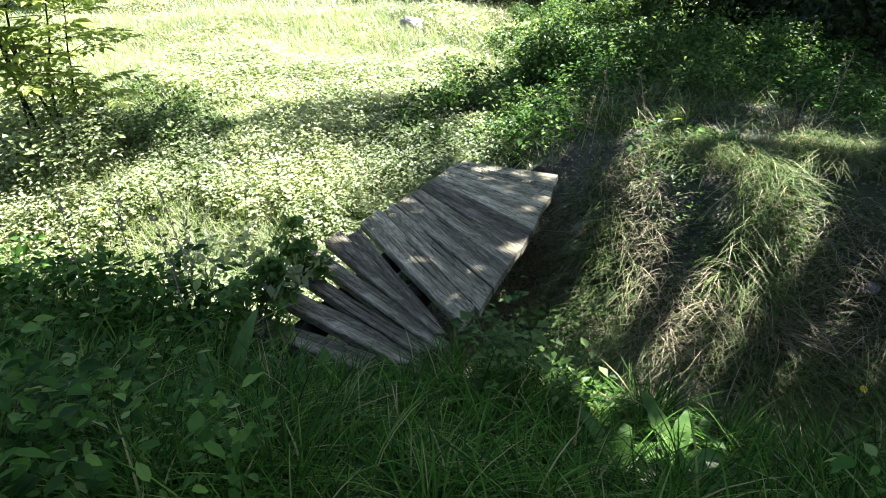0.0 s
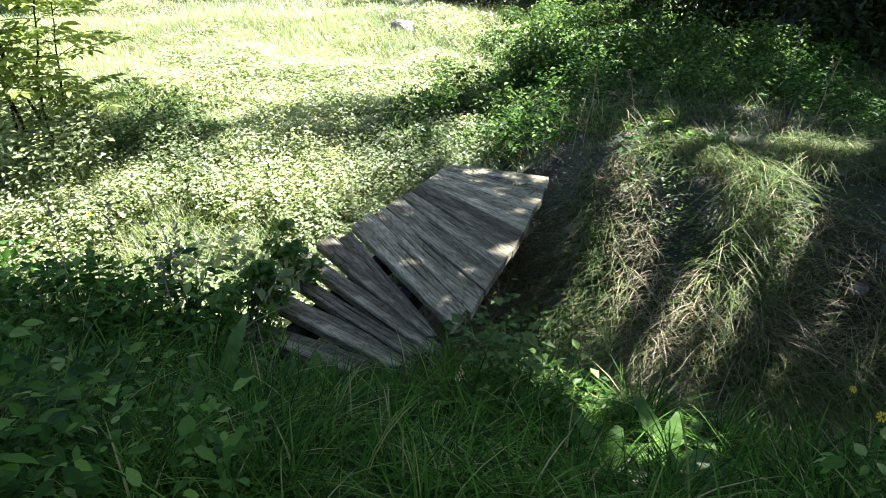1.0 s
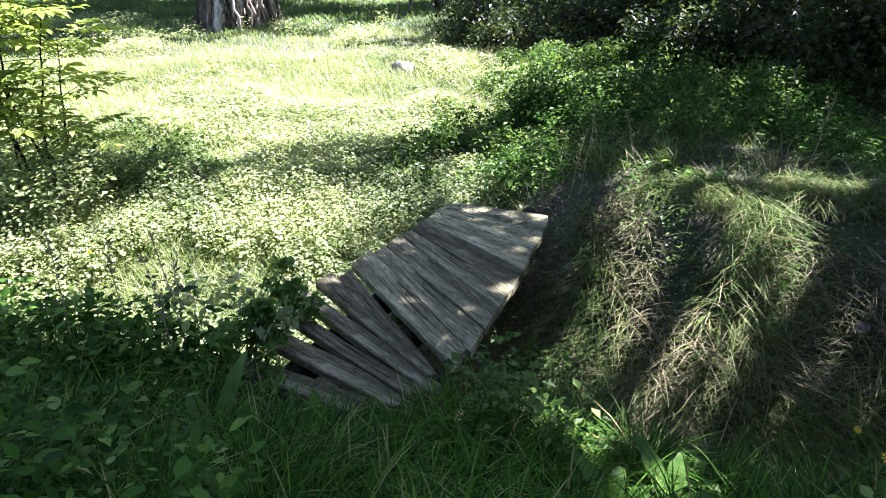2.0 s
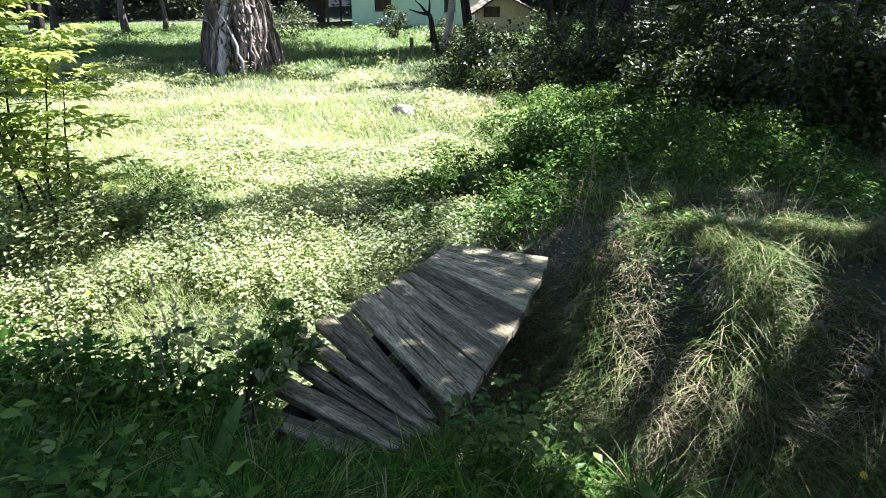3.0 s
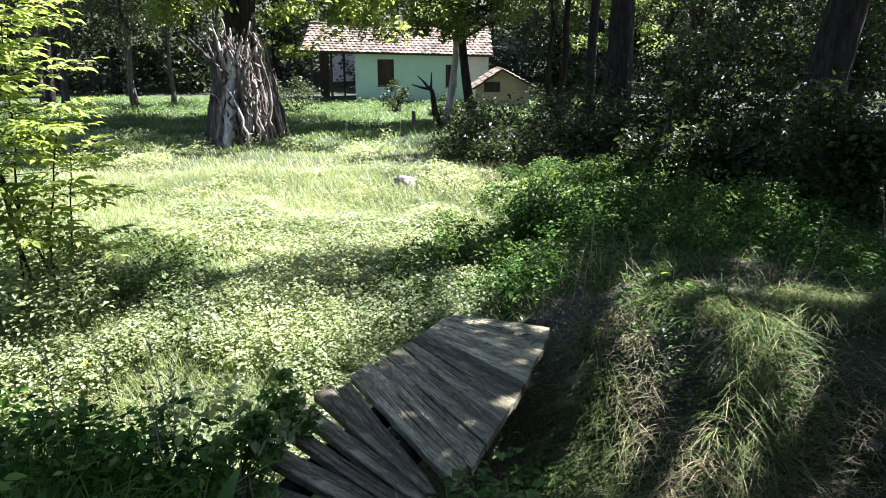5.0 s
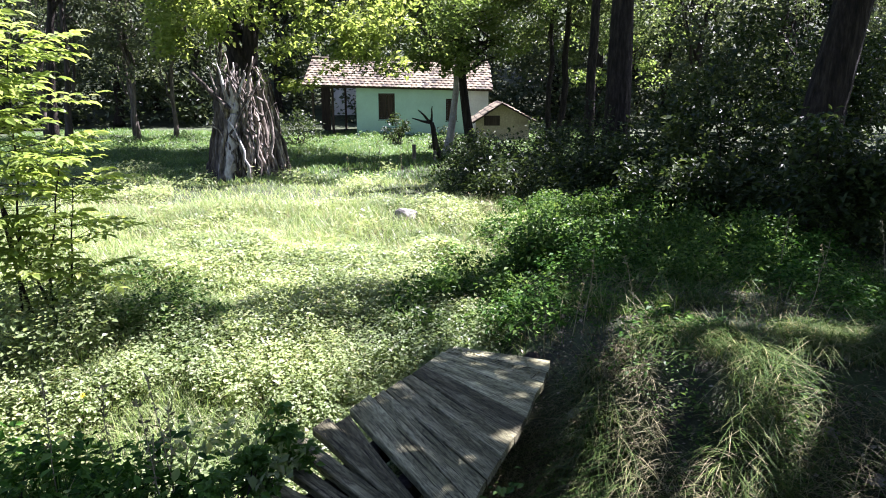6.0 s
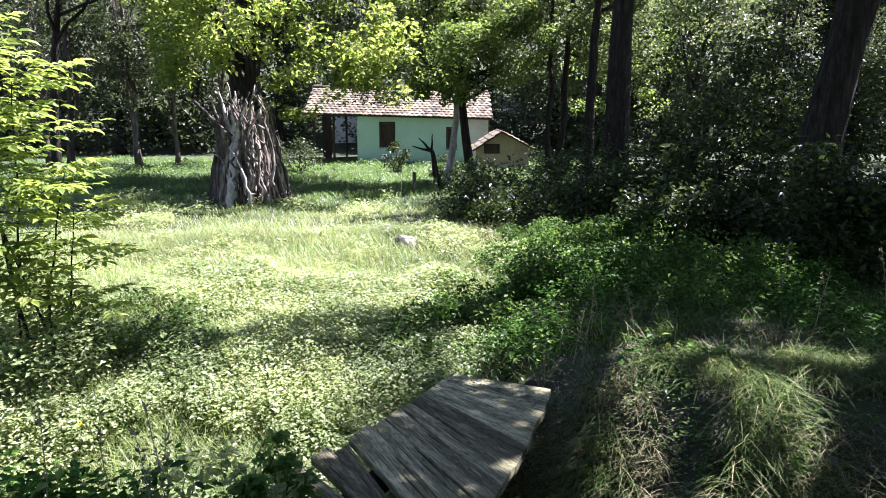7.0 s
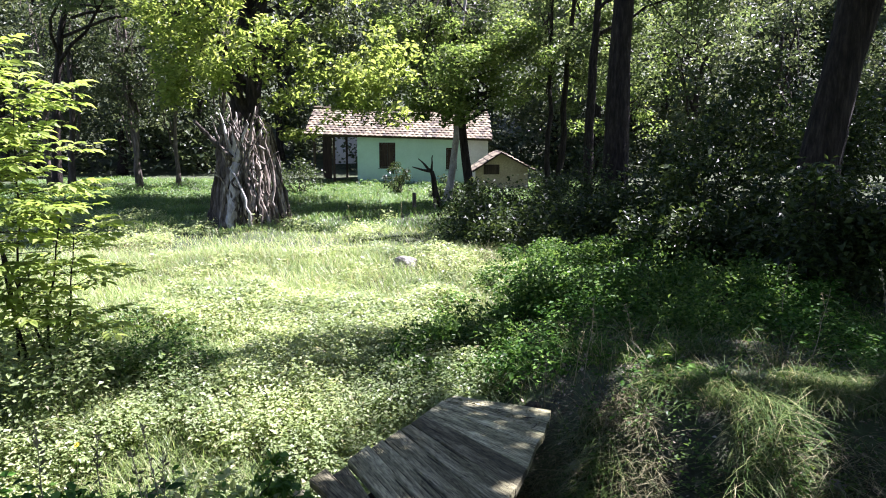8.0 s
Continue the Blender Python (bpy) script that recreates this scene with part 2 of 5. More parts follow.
def leaf_arrays(P, D, N, length, width, shape):
    T, Fc = shape
    D = unit(D)
    S = unit(np.cross(D, N))
    N = np.cross(S, D)
    length, width = np.broadcast_to(length, len(P)), np.broadcast_to(width, len(P))
    V = P[:, None] + (T[None, :, 0, None] * length[:, None, None]) * D[:, None] + (T[None, :, 1, None] * width[:, None, None]) * S[:, None] \
        + (T[None, :, 2, None] * length[:, None, None]) * N[:, None]
    I = Fc[None] + (np.arange(len(P)) * len(T))[:, None, None]
    return V.reshape(-1, 3), I.reshape(-1, 3)


def blade_arrays(P, height, width, lean, droop, heading=None, fine=False):
    """Grass blades: three joints, bending over."""
    n = len(P)
    a = rng.uniform(0, 2 * math.pi, n) if heading is None else heading
    H = np.stack([np.cos(a), np.sin(a), 0 * a], 1)
    S = np.stack([-np.sin(a), np.cos(a), 0 * a], 1)
    out = []
    if fine:
        for f, w in ((0, 0.8), (0.22, 1.0), (0.45, 0.9), (0.65, 0.75), (0.84, 0.5)):
            c = P + H * (height * (lean * f + droop * f ** 2.4))[:, None] + np.array([0, 0, 1.0]) * (height * (f - 0.62 * droop * f ** 2.6))[:, None]
            out += [c - S * (width * w / 2)[:, None], c + S * (width * w / 2)[:, None]]
        out.append(P + H * (height * (lean + droop))[:, None] + np.array([0, 0, 1.0]) * (height * (1 - 0.62 * droop))[:, None])
        V = np.stack(out, 1).reshape(-1, 3)
        T = np.array([t for k in range(0, 8, 2) for t in ((k, k + 1, k + 3), (k, k + 3, k + 2))] + [(8, 9, 10)])
        return V, (T[None] + (np.arange(n) * 11)[:, None, None]).reshape(-1, 3)
    for f, w in ((0, 1.0), (0.4, 0.85), (0.75, 0.55)):
        c = P + H * (height * (lean * f + droop * f * f))[:, None] + np.array([0, 0, 1.0]) * (height * (f - 0.45 * droop * f * f))[:, None]
        out += [c - S * (width * w / 2)[:, None], c + S * (width * w / 2)[:, None]]
    out.append(P + H * (height * (lean + droop))[:, None] + np.array([0, 0, 1.0]) * (height * (1 - 0.45 * droop))[:, None])
    V = np.stack(out, 1).reshape(-1, 3)
    T = np.array([(0, 1, 3), (0, 3, 2), (2, 3, 5), (2, 5, 4), (4, 5, 6)])
    I = T[None] + (np.arange(n) * 7)[:, None, None]
    return V, I.reshape(-1, 3)


def joined(arrays):
    V, I, base = [], [], 0
    for v, i in arrays:
        V.append(v)
        I.append(i + base)
        base += len(v)
    return np.concatenate(V), np.concatenate(I)


def tube_arrays(points, radii, sides=8, knobs=0.0):
    points = np.asarray(points, dtype=float)
    tang = unit(np.gradient(points, axis=0))
    ref = np.array([1.0, 0, 0]) if abs(tang[0, 0]) < 0.8 else np.array([0, 1.0, 0])
    A = unit(np.cross(tang, ref))
    B = np.cross(tang, A)
    th = np.arange(sides) * 2 * math.pi / sides
    R = np.asarray(radii, dtype=float)[:, None] * (1 + knobs * rng.uniform(-1, 1, (len(points), sides)))
    V = points[:, None] + R[..., None] * (np.cos(th)[None, :, None] * A[:, None] + np.sin(th)[None, :, None] * B[:, None])
    n, I = len(points), []
    for k in range(n - 1):
        for j in range(sides):
            a, b = k * sides + j, k * sides + (j + 1) % sides
            I += [(a, b, b + sides), (a, b + sides, a + sides)]
    for j in range(1, sides - 1):
        I.append(((n - 1) * sides, (n - 1) * sides + j, (n - 1) * sides + j + 1))
        I.append((0, j + 1, j))
    return V.reshape(-1, 3), np.array(I)


def wander(a, b, n, amount):
    a, b = np.asarray(a, dtype=float), np.asarray(b, dtype=float)
    f = np.linspace(0, 1, n)[:, None]
    w = np.cumsum(rng.normal(0, 1, (n, 3)), 0)
    w -= f * w[-1]
    return a + (b - a) * f + w * amount * np.linalg.norm(b - a) / n


# gaps in the canopy, by the sunlit spot on the ground below each: x, y, z, radius
SUN_GAPS = [
    (0.99, 4.50, -1.2, 0.11), (1.03, 4.85, -1.1, 0.08), (0.97, 4.15, -1.3, 0.06), (1.12, 5.25, -0.9, 0.10),
    (2.02, 4.60, -0.6, 0.16), (1.85, 4.95, -0.6, 0.10), (2.30, 4.45, -0.6, 0.10), (2.70, 5.40, -0.3, 0.16), (3.00, 5.15, -0.3, 0.10),
    (2.05, 5.65, -0.3, 0.05), (0.35, 5.95, -0.65, 0.01), (0.58, 5.84, -0.65, 0.02), (0.80, 5.72, -0.65, 0.02), (0.48, 5.40, -0.65, 0.0),
    (0.70, 5.15, -0.65, 0.02), (0.28, 5.64, -0.65, 0.0), (0.45, 4.95, -0.65, 0.01), (0.88, 2.10, -0.35, 0.13), (0.62, 2.0, -0.35, 0.08), (0.05, 4.05, -1.4, 0.12),
    (-4.6, 17.1, 1.4, 0.45), (-4.2, 17.2, 0.5, 0.45), (-4.7, 17.2, 2.0, 0.35), (-3.9, 17.3, 1.2, 0.35),
]
gap_rng = np.random.default_rng(23)
for _ in range(95):    # small flecks over the shaded far bank
    gx, gy = gap_rng.uniform(-0.3, 3.8), gap_rng.uniform(5.9, 11.0)
    SUN_GAPS.append((gx, gy, -0.4, gap_rng.uniform(0.0, 0.10)))
for _ in range(26):     # in the thicket under the trees
    SUN_GAPS.append((gap_rng.uniform(0.6, 6.5), gap_rng.uniform(10.0, 15.0), 0.3, gap_rng.uniform(0.0, 0.10)))
for _ in range(40):     # and on the earth bank
    SUN_GAPS.append((gap_rng.uniform(0.95, 3.0), gap_rng.uniform(3.6, 6.0), -0.7, gap_rng.uniform(0.0, 0.075)))
for _ in range(15):
    SUN_GAPS.append((gap_rng.uniform(1.4, 2.9), gap_rng.uniform(2.2, 3.8), -1.0, gap_rng.uniform(0.0, 0.06)))
for _ in range(20):
    SUN_GAPS.append((gap_rng.uniform(0.2, 2.2), gap_rng.uniform(1.5, 2.7), -0.4, gap_rng.uniform(0.0, 0.05)))


def shaded(P, at):
    """Which leaf places lie clear of the sunny gaps."""
    d = np.array(to_sun)
    keep = np.ones(len(P), dtype=bool)
    for gx, gy, gz, gr in SUN_GAPS:
        q = P + np.asarray(at) - np.array([gx, gy, gz])
        off = q - (q @ d)[:, None] * d
        keep &= (off * off).sum(1) > (gr * rng.uniform(0.8, 1.15, len(P)) + 0.085) ** 2
    return keep


def crown_leaves(centres, sizes, per, leaf, flat=0.6, shape=LEAF4, hang=0.35, at=None):
    """Leaves in clumps: denser at the skin of each clump, roughly level blades that hang a little."""
    P = []
    for c, s in zip(centres, sizes):
        d = unit(rng.normal(size=(per, 3)))
        r = s * rng.uniform(0.15, 1, per) ** 0.6
        P.append(np.asarray(c) + d * r[:, None] * np.array([1, 1, flat]))
    P = np.concatenate(P)
    if at is not None:
        P = P[shaded(P, at)]
    n = len(P)
    D = rng.normal(size=(n, 3)) * np.array([1, 1, 0.5]) - np.array([0, 0, hang])
    N = rng.normal(size=(n, 3)) * 0.55 + np.array([0, 0, 1.0])
    L = leaf * rng.uniform(0.6, 1.3, n)
    return leaf_arrays(P, D, N, L, L * rng.uniform(0.45, 0.7, n), shape)


def make_tree(at, label, height, radius, lean=(0, 0), crown=None, clumps=30, per=350, leaf=0.13, clump=0.9, bark=None, foliage=None, limbs=7, fork=0.45, flat=0.6, group="", sides=10, extra=(), wob=0.10, fork_limb=None):
    """crown: (centre x, y, z relative to the base, radius x, y, z)."""
    at = np.array([at[0], at[1], float(ground_z(at[0], at[1])) - 0.06])
    tree = thing("tree", at, label, "tree", group)
    cx, cy, cz, ax, ay, az = crown
    top = np.array([lean[0], lean[1], height])
    path = wander((0, 0, 0), top, 12, wob)
    f = np.linspace(0, 1, 12)
    rad = radius * (1 - 0.72 * f) * (1 + 0.6 * np.exp(-f * height / 0.35))
    pieces = [tube_arrays(path, rad, sides, 0.07)]
    d = unit(rng.normal(size=(clumps, 3)))
    C = np.array([cx, cy, cz]) + d * np.array([ax, ay, az]) * (rng.uniform(0.05, 1, (clumps, 1)) ** 0.45)
    if len(extra):
        E = np.repeat(np.asarray(extra, dtype=float) - at, 3, axis=0)
        C = np.concatenate([C, E + rng.normal(0, 0.28, E.shape)])
    clumps = len(C)
    for k in range(limbs):
        g = fork + (0.97 - fork) * (k + 0.5) / limbs
        start = np.array([np.interp(g, f, path[:, i]) for i in range(3)])
        goal = C[-1 - k % clumps] if k < len(extra) else C[k % clumps]
        r0 = radius * (1 - 0.72 * g) * 0.6
        limb = wander(start, goal, 8, 0.16)
        pieces.append(tube_arrays(limb, np.linspace(r0, 0.012, 8), 6, 0.06))
        for j in (3, 5):
            other = C[rng.integers(clumps)]
            twig_end = limb[j] + (other - limb[j]) * min(1, 1.8 / (np.linalg.norm(other - limb[j]) + 1e-6))
            pieces.append(tube_arrays(wander(limb[j], twig_end, 5, 0.15), np.linspace(r0 * 0.4, 0.006, 5), 5))
    if fork_limb:       # a second stem that parts from the trunk: where, its run, its thickness
        g, run, r0 = fork_limb
        start = np.array([np.interp(g, f, path[:, i]) for i in range(3)])
        pieces.append(tube_arrays(wander(start, start + np.array(run), 9, 0.05), np.linspace(r0, r0 * 0.6, 9), sides, 0.07))
    trunk = link_mesh("trunk", *joined(pieces), bark or M_BARK, tree, True)
    if per:
        link_mesh("crown", *crown_leaves(C, clump * rng.uniform(0.6, 1.25, clumps), per, leaf, flat, at=at if at[1] < 25 else None), foliage or M_CROWN, tree)
    return tree


def make_shrub(at, label, rx, ry, height, clumps=14, per=260, leaf=0.07, mat=None, stems=8, group="shrubs", name="shrub", shift=(0, 0)):
    at = np.array([at[0], at[1], float(ground_z(at[0], at[1])) - 0.03])
    ob = thing(name, at, label, name, group)
    C = []
    for _ in range(clumps):
        a, r = rng.uniform(0, 6.283), rng.uniform(0, 1) ** 0.5
        C.append((math.cos(a) * r * rx + shift[0], math.sin(a) * r * ry + shift[1], height * rng.uniform(0.15, 0.95) * (1 - 0.45 * r * r)))
    pieces = []
    for k in range(stems):
        a = rng.uniform(0, 6.283)
        pieces.append(tube_arrays(wander((0.15 * math.cos(a), 0.15 * math.sin(a), 0), C[k % clumps], 6, 0.2), np.linspace(0.018 * min(1, height), 0.004 * min(1, height), 6), 5))
    link_mesh("woody_base", *joined(pieces), M_BARK, ob)["kind"] = "stuff"
    s = 0.42 * min(rx, height)
    link_mesh("foliage", *crown_leaves(C, s * rng.uniform(0.7, 1.3, clumps), per, leaf, 0.75), mat or M_SHRUB, ob)
    return ob


# ---- the plank footbridge ----
# joints of the sound deck: from the upstream edge (x, y) to the downstream edge (x, y)
DECK = [
    (0.10, 6.17, 0.89, 5.74), (0.06, 6.09, 0.83, 5.47), (0.00, 5.98, 0.77, 5.22), (-0.08, 5.81, 0.67, 5.00), (-0.16, 5.64, 0.56, 4.61),
    (-0.25, 5.44, 0.45, 4.29), (-0.33, 5.33, 0.34, 3.98), (-0.44, 5.11, 0.24, 3.74), (-0.51, 4.94, 0.15, 3.47),
]
# loose boards that have fanned out: far and near corner upstream, near and far corner downstream
FAN = [
    (-0.53, 4.97, -0.65, 4.70, 0.05, 3.31, 0.13, 3.50), (-0.65, 4.69, -0.73, 4.52, -0.02, 3.20, -0.08, 3.37),
    (-0.77, 4.56, -0.86, 4.38, -0.10, 3.21, -0.02, 3.20), (-0.87, 4.30, -0.98, 4.22, -0.07, 3.06, -0.01, 3.15),
    (-0.97, 4.06, -1.02, 3.95, -0.18, 3.00, -0.08, 3.06), (-0.97, 3.77, -1.14, 3.70, -0.25, 2.95, -0.13, 3.02),
    (-1.17, 3.50, -1.26, 3.39, -0.48, 2.89, -0.37, 3.00), (-1.21, 3.19, -1.24, 3.06, -0.80, 2.80, -0.78, 2.97),
]


def bridge_z(y):
    return -0.55 - 0.04 * (y - 3)


def build_plank(bridge, a, b, c, d, lift, tip=0.0):
    """A board with corners a, b at one end and d, c at the other (a-d and b-c are its long edges)."""
    a, b, c, d = (Vector(p) for p in (a, b, c, d))
    mid = (a + b + c + d) / 4
    axis = ((c + d) - (a + b)).normalized()
    turn = math.atan2(axis.y, axis.x)
    back = Matrix.Rotation(-turn, 2)
    a, b, c, d = (back @ (p - mid) for p in (a, b, c, d))
    bm = bmesh.new()
    n, thick, rows = 15, 0.05, []
    gap = 0.004
    wob0, wob1 = rng.uniform(0, 6, 2)
    for i in range(n):
        f = i / (n - 1)
        u, v = a.lerp(d, f), b.lerp(c, f)
        across = (u - v).normalized()
        u = u - across * (gap + 0.004 * math.sin(7 * f + wob0) + rng.uniform(0, 0.003))
        v = v + across * (gap + 0.004 * math.sin(6 * f + wob1) + rng.uniform(0, 0.003))
        if i in (0, n - 1):
            u.x += rng.uniform(-0.008, 0.008)
            v.x += rng.uniform(-0.008, 0.008)
        sag = 0.006 * math.sin(f * 3.1 + wob0) - rng.uniform(0, 0.003)
        e = 0.007
        ui, vi, m = u - across * e, v + across * e, (u + v) / 2
        cup = rng.uniform(-0.003, 0.001)
        rows.append([bm.verts.new((p.x, p.y, z + sag)) for p, z in ((v, -thick), (v, -e), (vi, 0), (m, cup), (ui, 0), (u, -e), (u, -thick))])
    for r0, r1 in zip(rows, rows[1:]):
        for j in range(7):
            bm.faces.new((r0[j], r1[j], r1[(j + 1) % 7], r0[(j + 1) % 7]))
    bm.faces.new(rows[0])
    bm.faces.new(rows[-1][::-1])
    plank = part("plank", bm, M_PLANK, bridge)
    fall = math.degrees(math.atan(-0.04 * math.sin(turn)))
    plank.matrix_basis = pose(mid.x, mid.y - 4.3, bridge_z(mid.y) + lift, tip, -fall, math.degrees(turn))


def build_bridge():
    bridge = thing("footbridge", (0.0, 4.3, 0), "old grey plank footbridge with fanned, gapped boards over the ditch", "footbridge")
    for k, (j0, j1) in enumerate(zip(DECK, DECK[1:])):
        build_plank(bridge, j0[:2], j1[:2], j1[2:], j0[2:], 0.003 * (k % 3) + rng.uniform(0, 0.004), rng.uniform(-1, 1))
    for k, q in enumerate(FAN):
        build_plank(bridge, q[0:2], q[2:4], q[4:6], q[6:8], (0.015, -0.012, 0.02, 0.0, 0.022, 0.0, 0.01, -0.01)[k], rng.uniform(-3, 3))
    for dx in (-0.20, 0.22):
        bm = bmesh.new()
        box(bm, (-1.75, -0.06, -0.08), (1.75, 0.06, 0.08), 0.02)
        beam = part("beam", bm, M_BARK, bridge, "dark rotten support beam")
        beam.matrix_basis = pose(-0.12 + dx, 0.3, bridge_z(4.5) - 0.15, 0, 2.2, 66)


build_bridge()


# ---- the house behind the meadow ----
M_MINT = rough_material("mint_plaster", [(0.3, (0.42, 0.62, 0.47)), (0.6, (0.50, 0.72, 0.56)), (0.8, (0.60, 0.76, 0.63))], 1.2, bump=0.12, fine=14, grain=0.12)
M_WHITE = rough_material("white_plaster", [(0.3, (0.55, 0.53, 0.48)), (0.7, (0.78, 0.76, 0.72))], 1.5, bump=0.12, fine=14, grain=0.15)
M_MUD = rough_material("yellow_clay_plaster", [(0.3, (0.38, 0.31, 0.18)), (0.7, (0.55, 0.46, 0.30))], 2.0, bump=0.4, fine=14)
M_OLDWOOD = rough_material("brown_boards", [(0.3, (0.03, 0.022, 0.016)), (0.7, (0.09, 0.065, 0.045))], 3, stretch=(6, 6, 0.5), bump=0.5)


def tile_material():
    m, nodes, links, bsdf = nodes_of("clay_roof_tiles")
    geo = nodes.new("ShaderNodeNewGeometry")
    col = ramp(nodes, links, geo.outputs["Random Per Island"], [(0.0, (0.035, 0.03, 0.02)), (0.35, (0.115, 0.092, 0.058)), (0.7, (0.185, 0.15, 0.092)), (0.9, (0.26, 0.225, 0.15)), (1.0, (0.10, 0.11, 0.05))])
    col = mixed(nodes, links, 0.8, col, ramp(nodes, links, noise_tex(nodes, links, 1.3, 6), [(0.35, (0.55, 0.6, 0.5)), (0.65, (1.1, 1.05, 1.0))]), "MULTIPLY")
    links.new(col, bsdf.inputs["Base Color"])
    bsdf.inputs["Roughness"].default_value = 0.9
    return m


M_TILE = tile_material()


def tile_slope(origin, along, up, length, slope, tile_w, tile_l, parent):
    """Overlapping roof tiles in rows, on a slope that begins at its eave."""
    along, up = Vector(along).normalized(), Vector(up).normalized()
    nrm = along.cross(up)
    V, I = [], []
    for r in range(int(slope / tile_l)):
        for c in range(int(length / tile_w)):
            base = Vector(origin) + up * (r * tile_l + rng.uniform(-0.012, 0.012)) + along * ((c + 0.5 * (r % 2)) * tile_w + rng.uniform(-0.008, 0.008))
            h = rng.uniform(0.0, 0.012)
            k = len(V)
            for u, v, w in ((0.01, 0, 0.028 + h), (0.5, -0.012, 0.05 + h), (0.99, 0, 0.028 + h), (0.01, 1.15, 0.004), (0.5, 1.15, 0.02), (0.99, 1.15, 0.004), (0.01, 0, 0.004 + h), (0.99, 0, 0.004 + h)):
                V.append(base + along * (u * tile_w) + up * (v * tile_l) + nrm * w)
            I += [(k, k + 1, k + 4), (k, k + 4, k + 3), (k + 1, k + 2, k + 5), (k + 1, k + 5, k + 4), (k + 6, k + 1, k), (k + 6, k + 7, k + 1), (k + 7, k + 2, k + 1)]
    ob = link_mesh("roof_tiles", np.array([tuple(v) for v in V]), np.array(I), M_TILE, parent)
    return tagged(ob, "weathered red clay tiles", kind="stuff")


def wall_with_openings(parent, x0, x1, y0, y1, z0, z1, holes, mat, label=""):
    """A wall along x with rectangular holes (xa, xb, za, zb), butted piece by piece into one mesh."""
    bm = bmesh.new()
    cuts = sorted({x0, x1, *[h[0] for h in holes], *[h[1] for h in holes]})
    for a, b in zip(cuts, cuts[1:]):
        hole = [h for h in holes if h[0] <= a and b <= h[1]]
        if hole:
            box(bm, (a, y0, z0), (b, y1, hole[0][2]))
            box(bm, (a, y0, hole[0][3]), (b, y1, z1))
        else:
            box(bm, (a, y0, z0), (b, y1, z1))
    return part("wall", bm, mat, parent, label)


def build_window(parent, xa, xb, y, za, zb):
    win = new("window")
    win.parent = parent
    bm = bmesh.new()
    for lo, hi in (((xa, y, za), (xa + 0.06, y + 0.08, zb)), ((xb - 0.06, y, za), (xb, y + 0.08, zb)), ((xa + 0.06, y, zb - 0.06), (xb - 0.06, y + 0.08, zb)), ((xa + 0.06, y, za), (xb - 0.06, y + 0.08, za + 0.06))):
        box(bm, lo, hi, 0.006)
    part("frame", bm, M_OLDWOOD, win)
    mid = (xa + xb) / 2
    for a, b in ((xa + 0.065, mid - 0.004), (mid + 0.004, xb - 0.065)):
        bm = bmesh.new()
        box(bm, (a, y + 0.02, za + 0.065), (b, y + 0.05, zb - 0.065), 0.004)
        for s in range(5):
            z = za + 0.12 + s * (zb - za - 0.25) / 4
            box(bm, (a + 0.03, y + 0.008, z), (b - 0.03, y + 0.018, z + 0.05))
        part("shutter", bm, M_OLDWOOD, win, "closed dark brown board shutter")
    bm = bmesh.new()
    box(bm, (xa - 0.05, y - 0.06, za - 0.05), (xb + 0.05, y + 0.06, za - 0.004), 0.008)
    part("sill", bm, M_OLDWOOD, win)


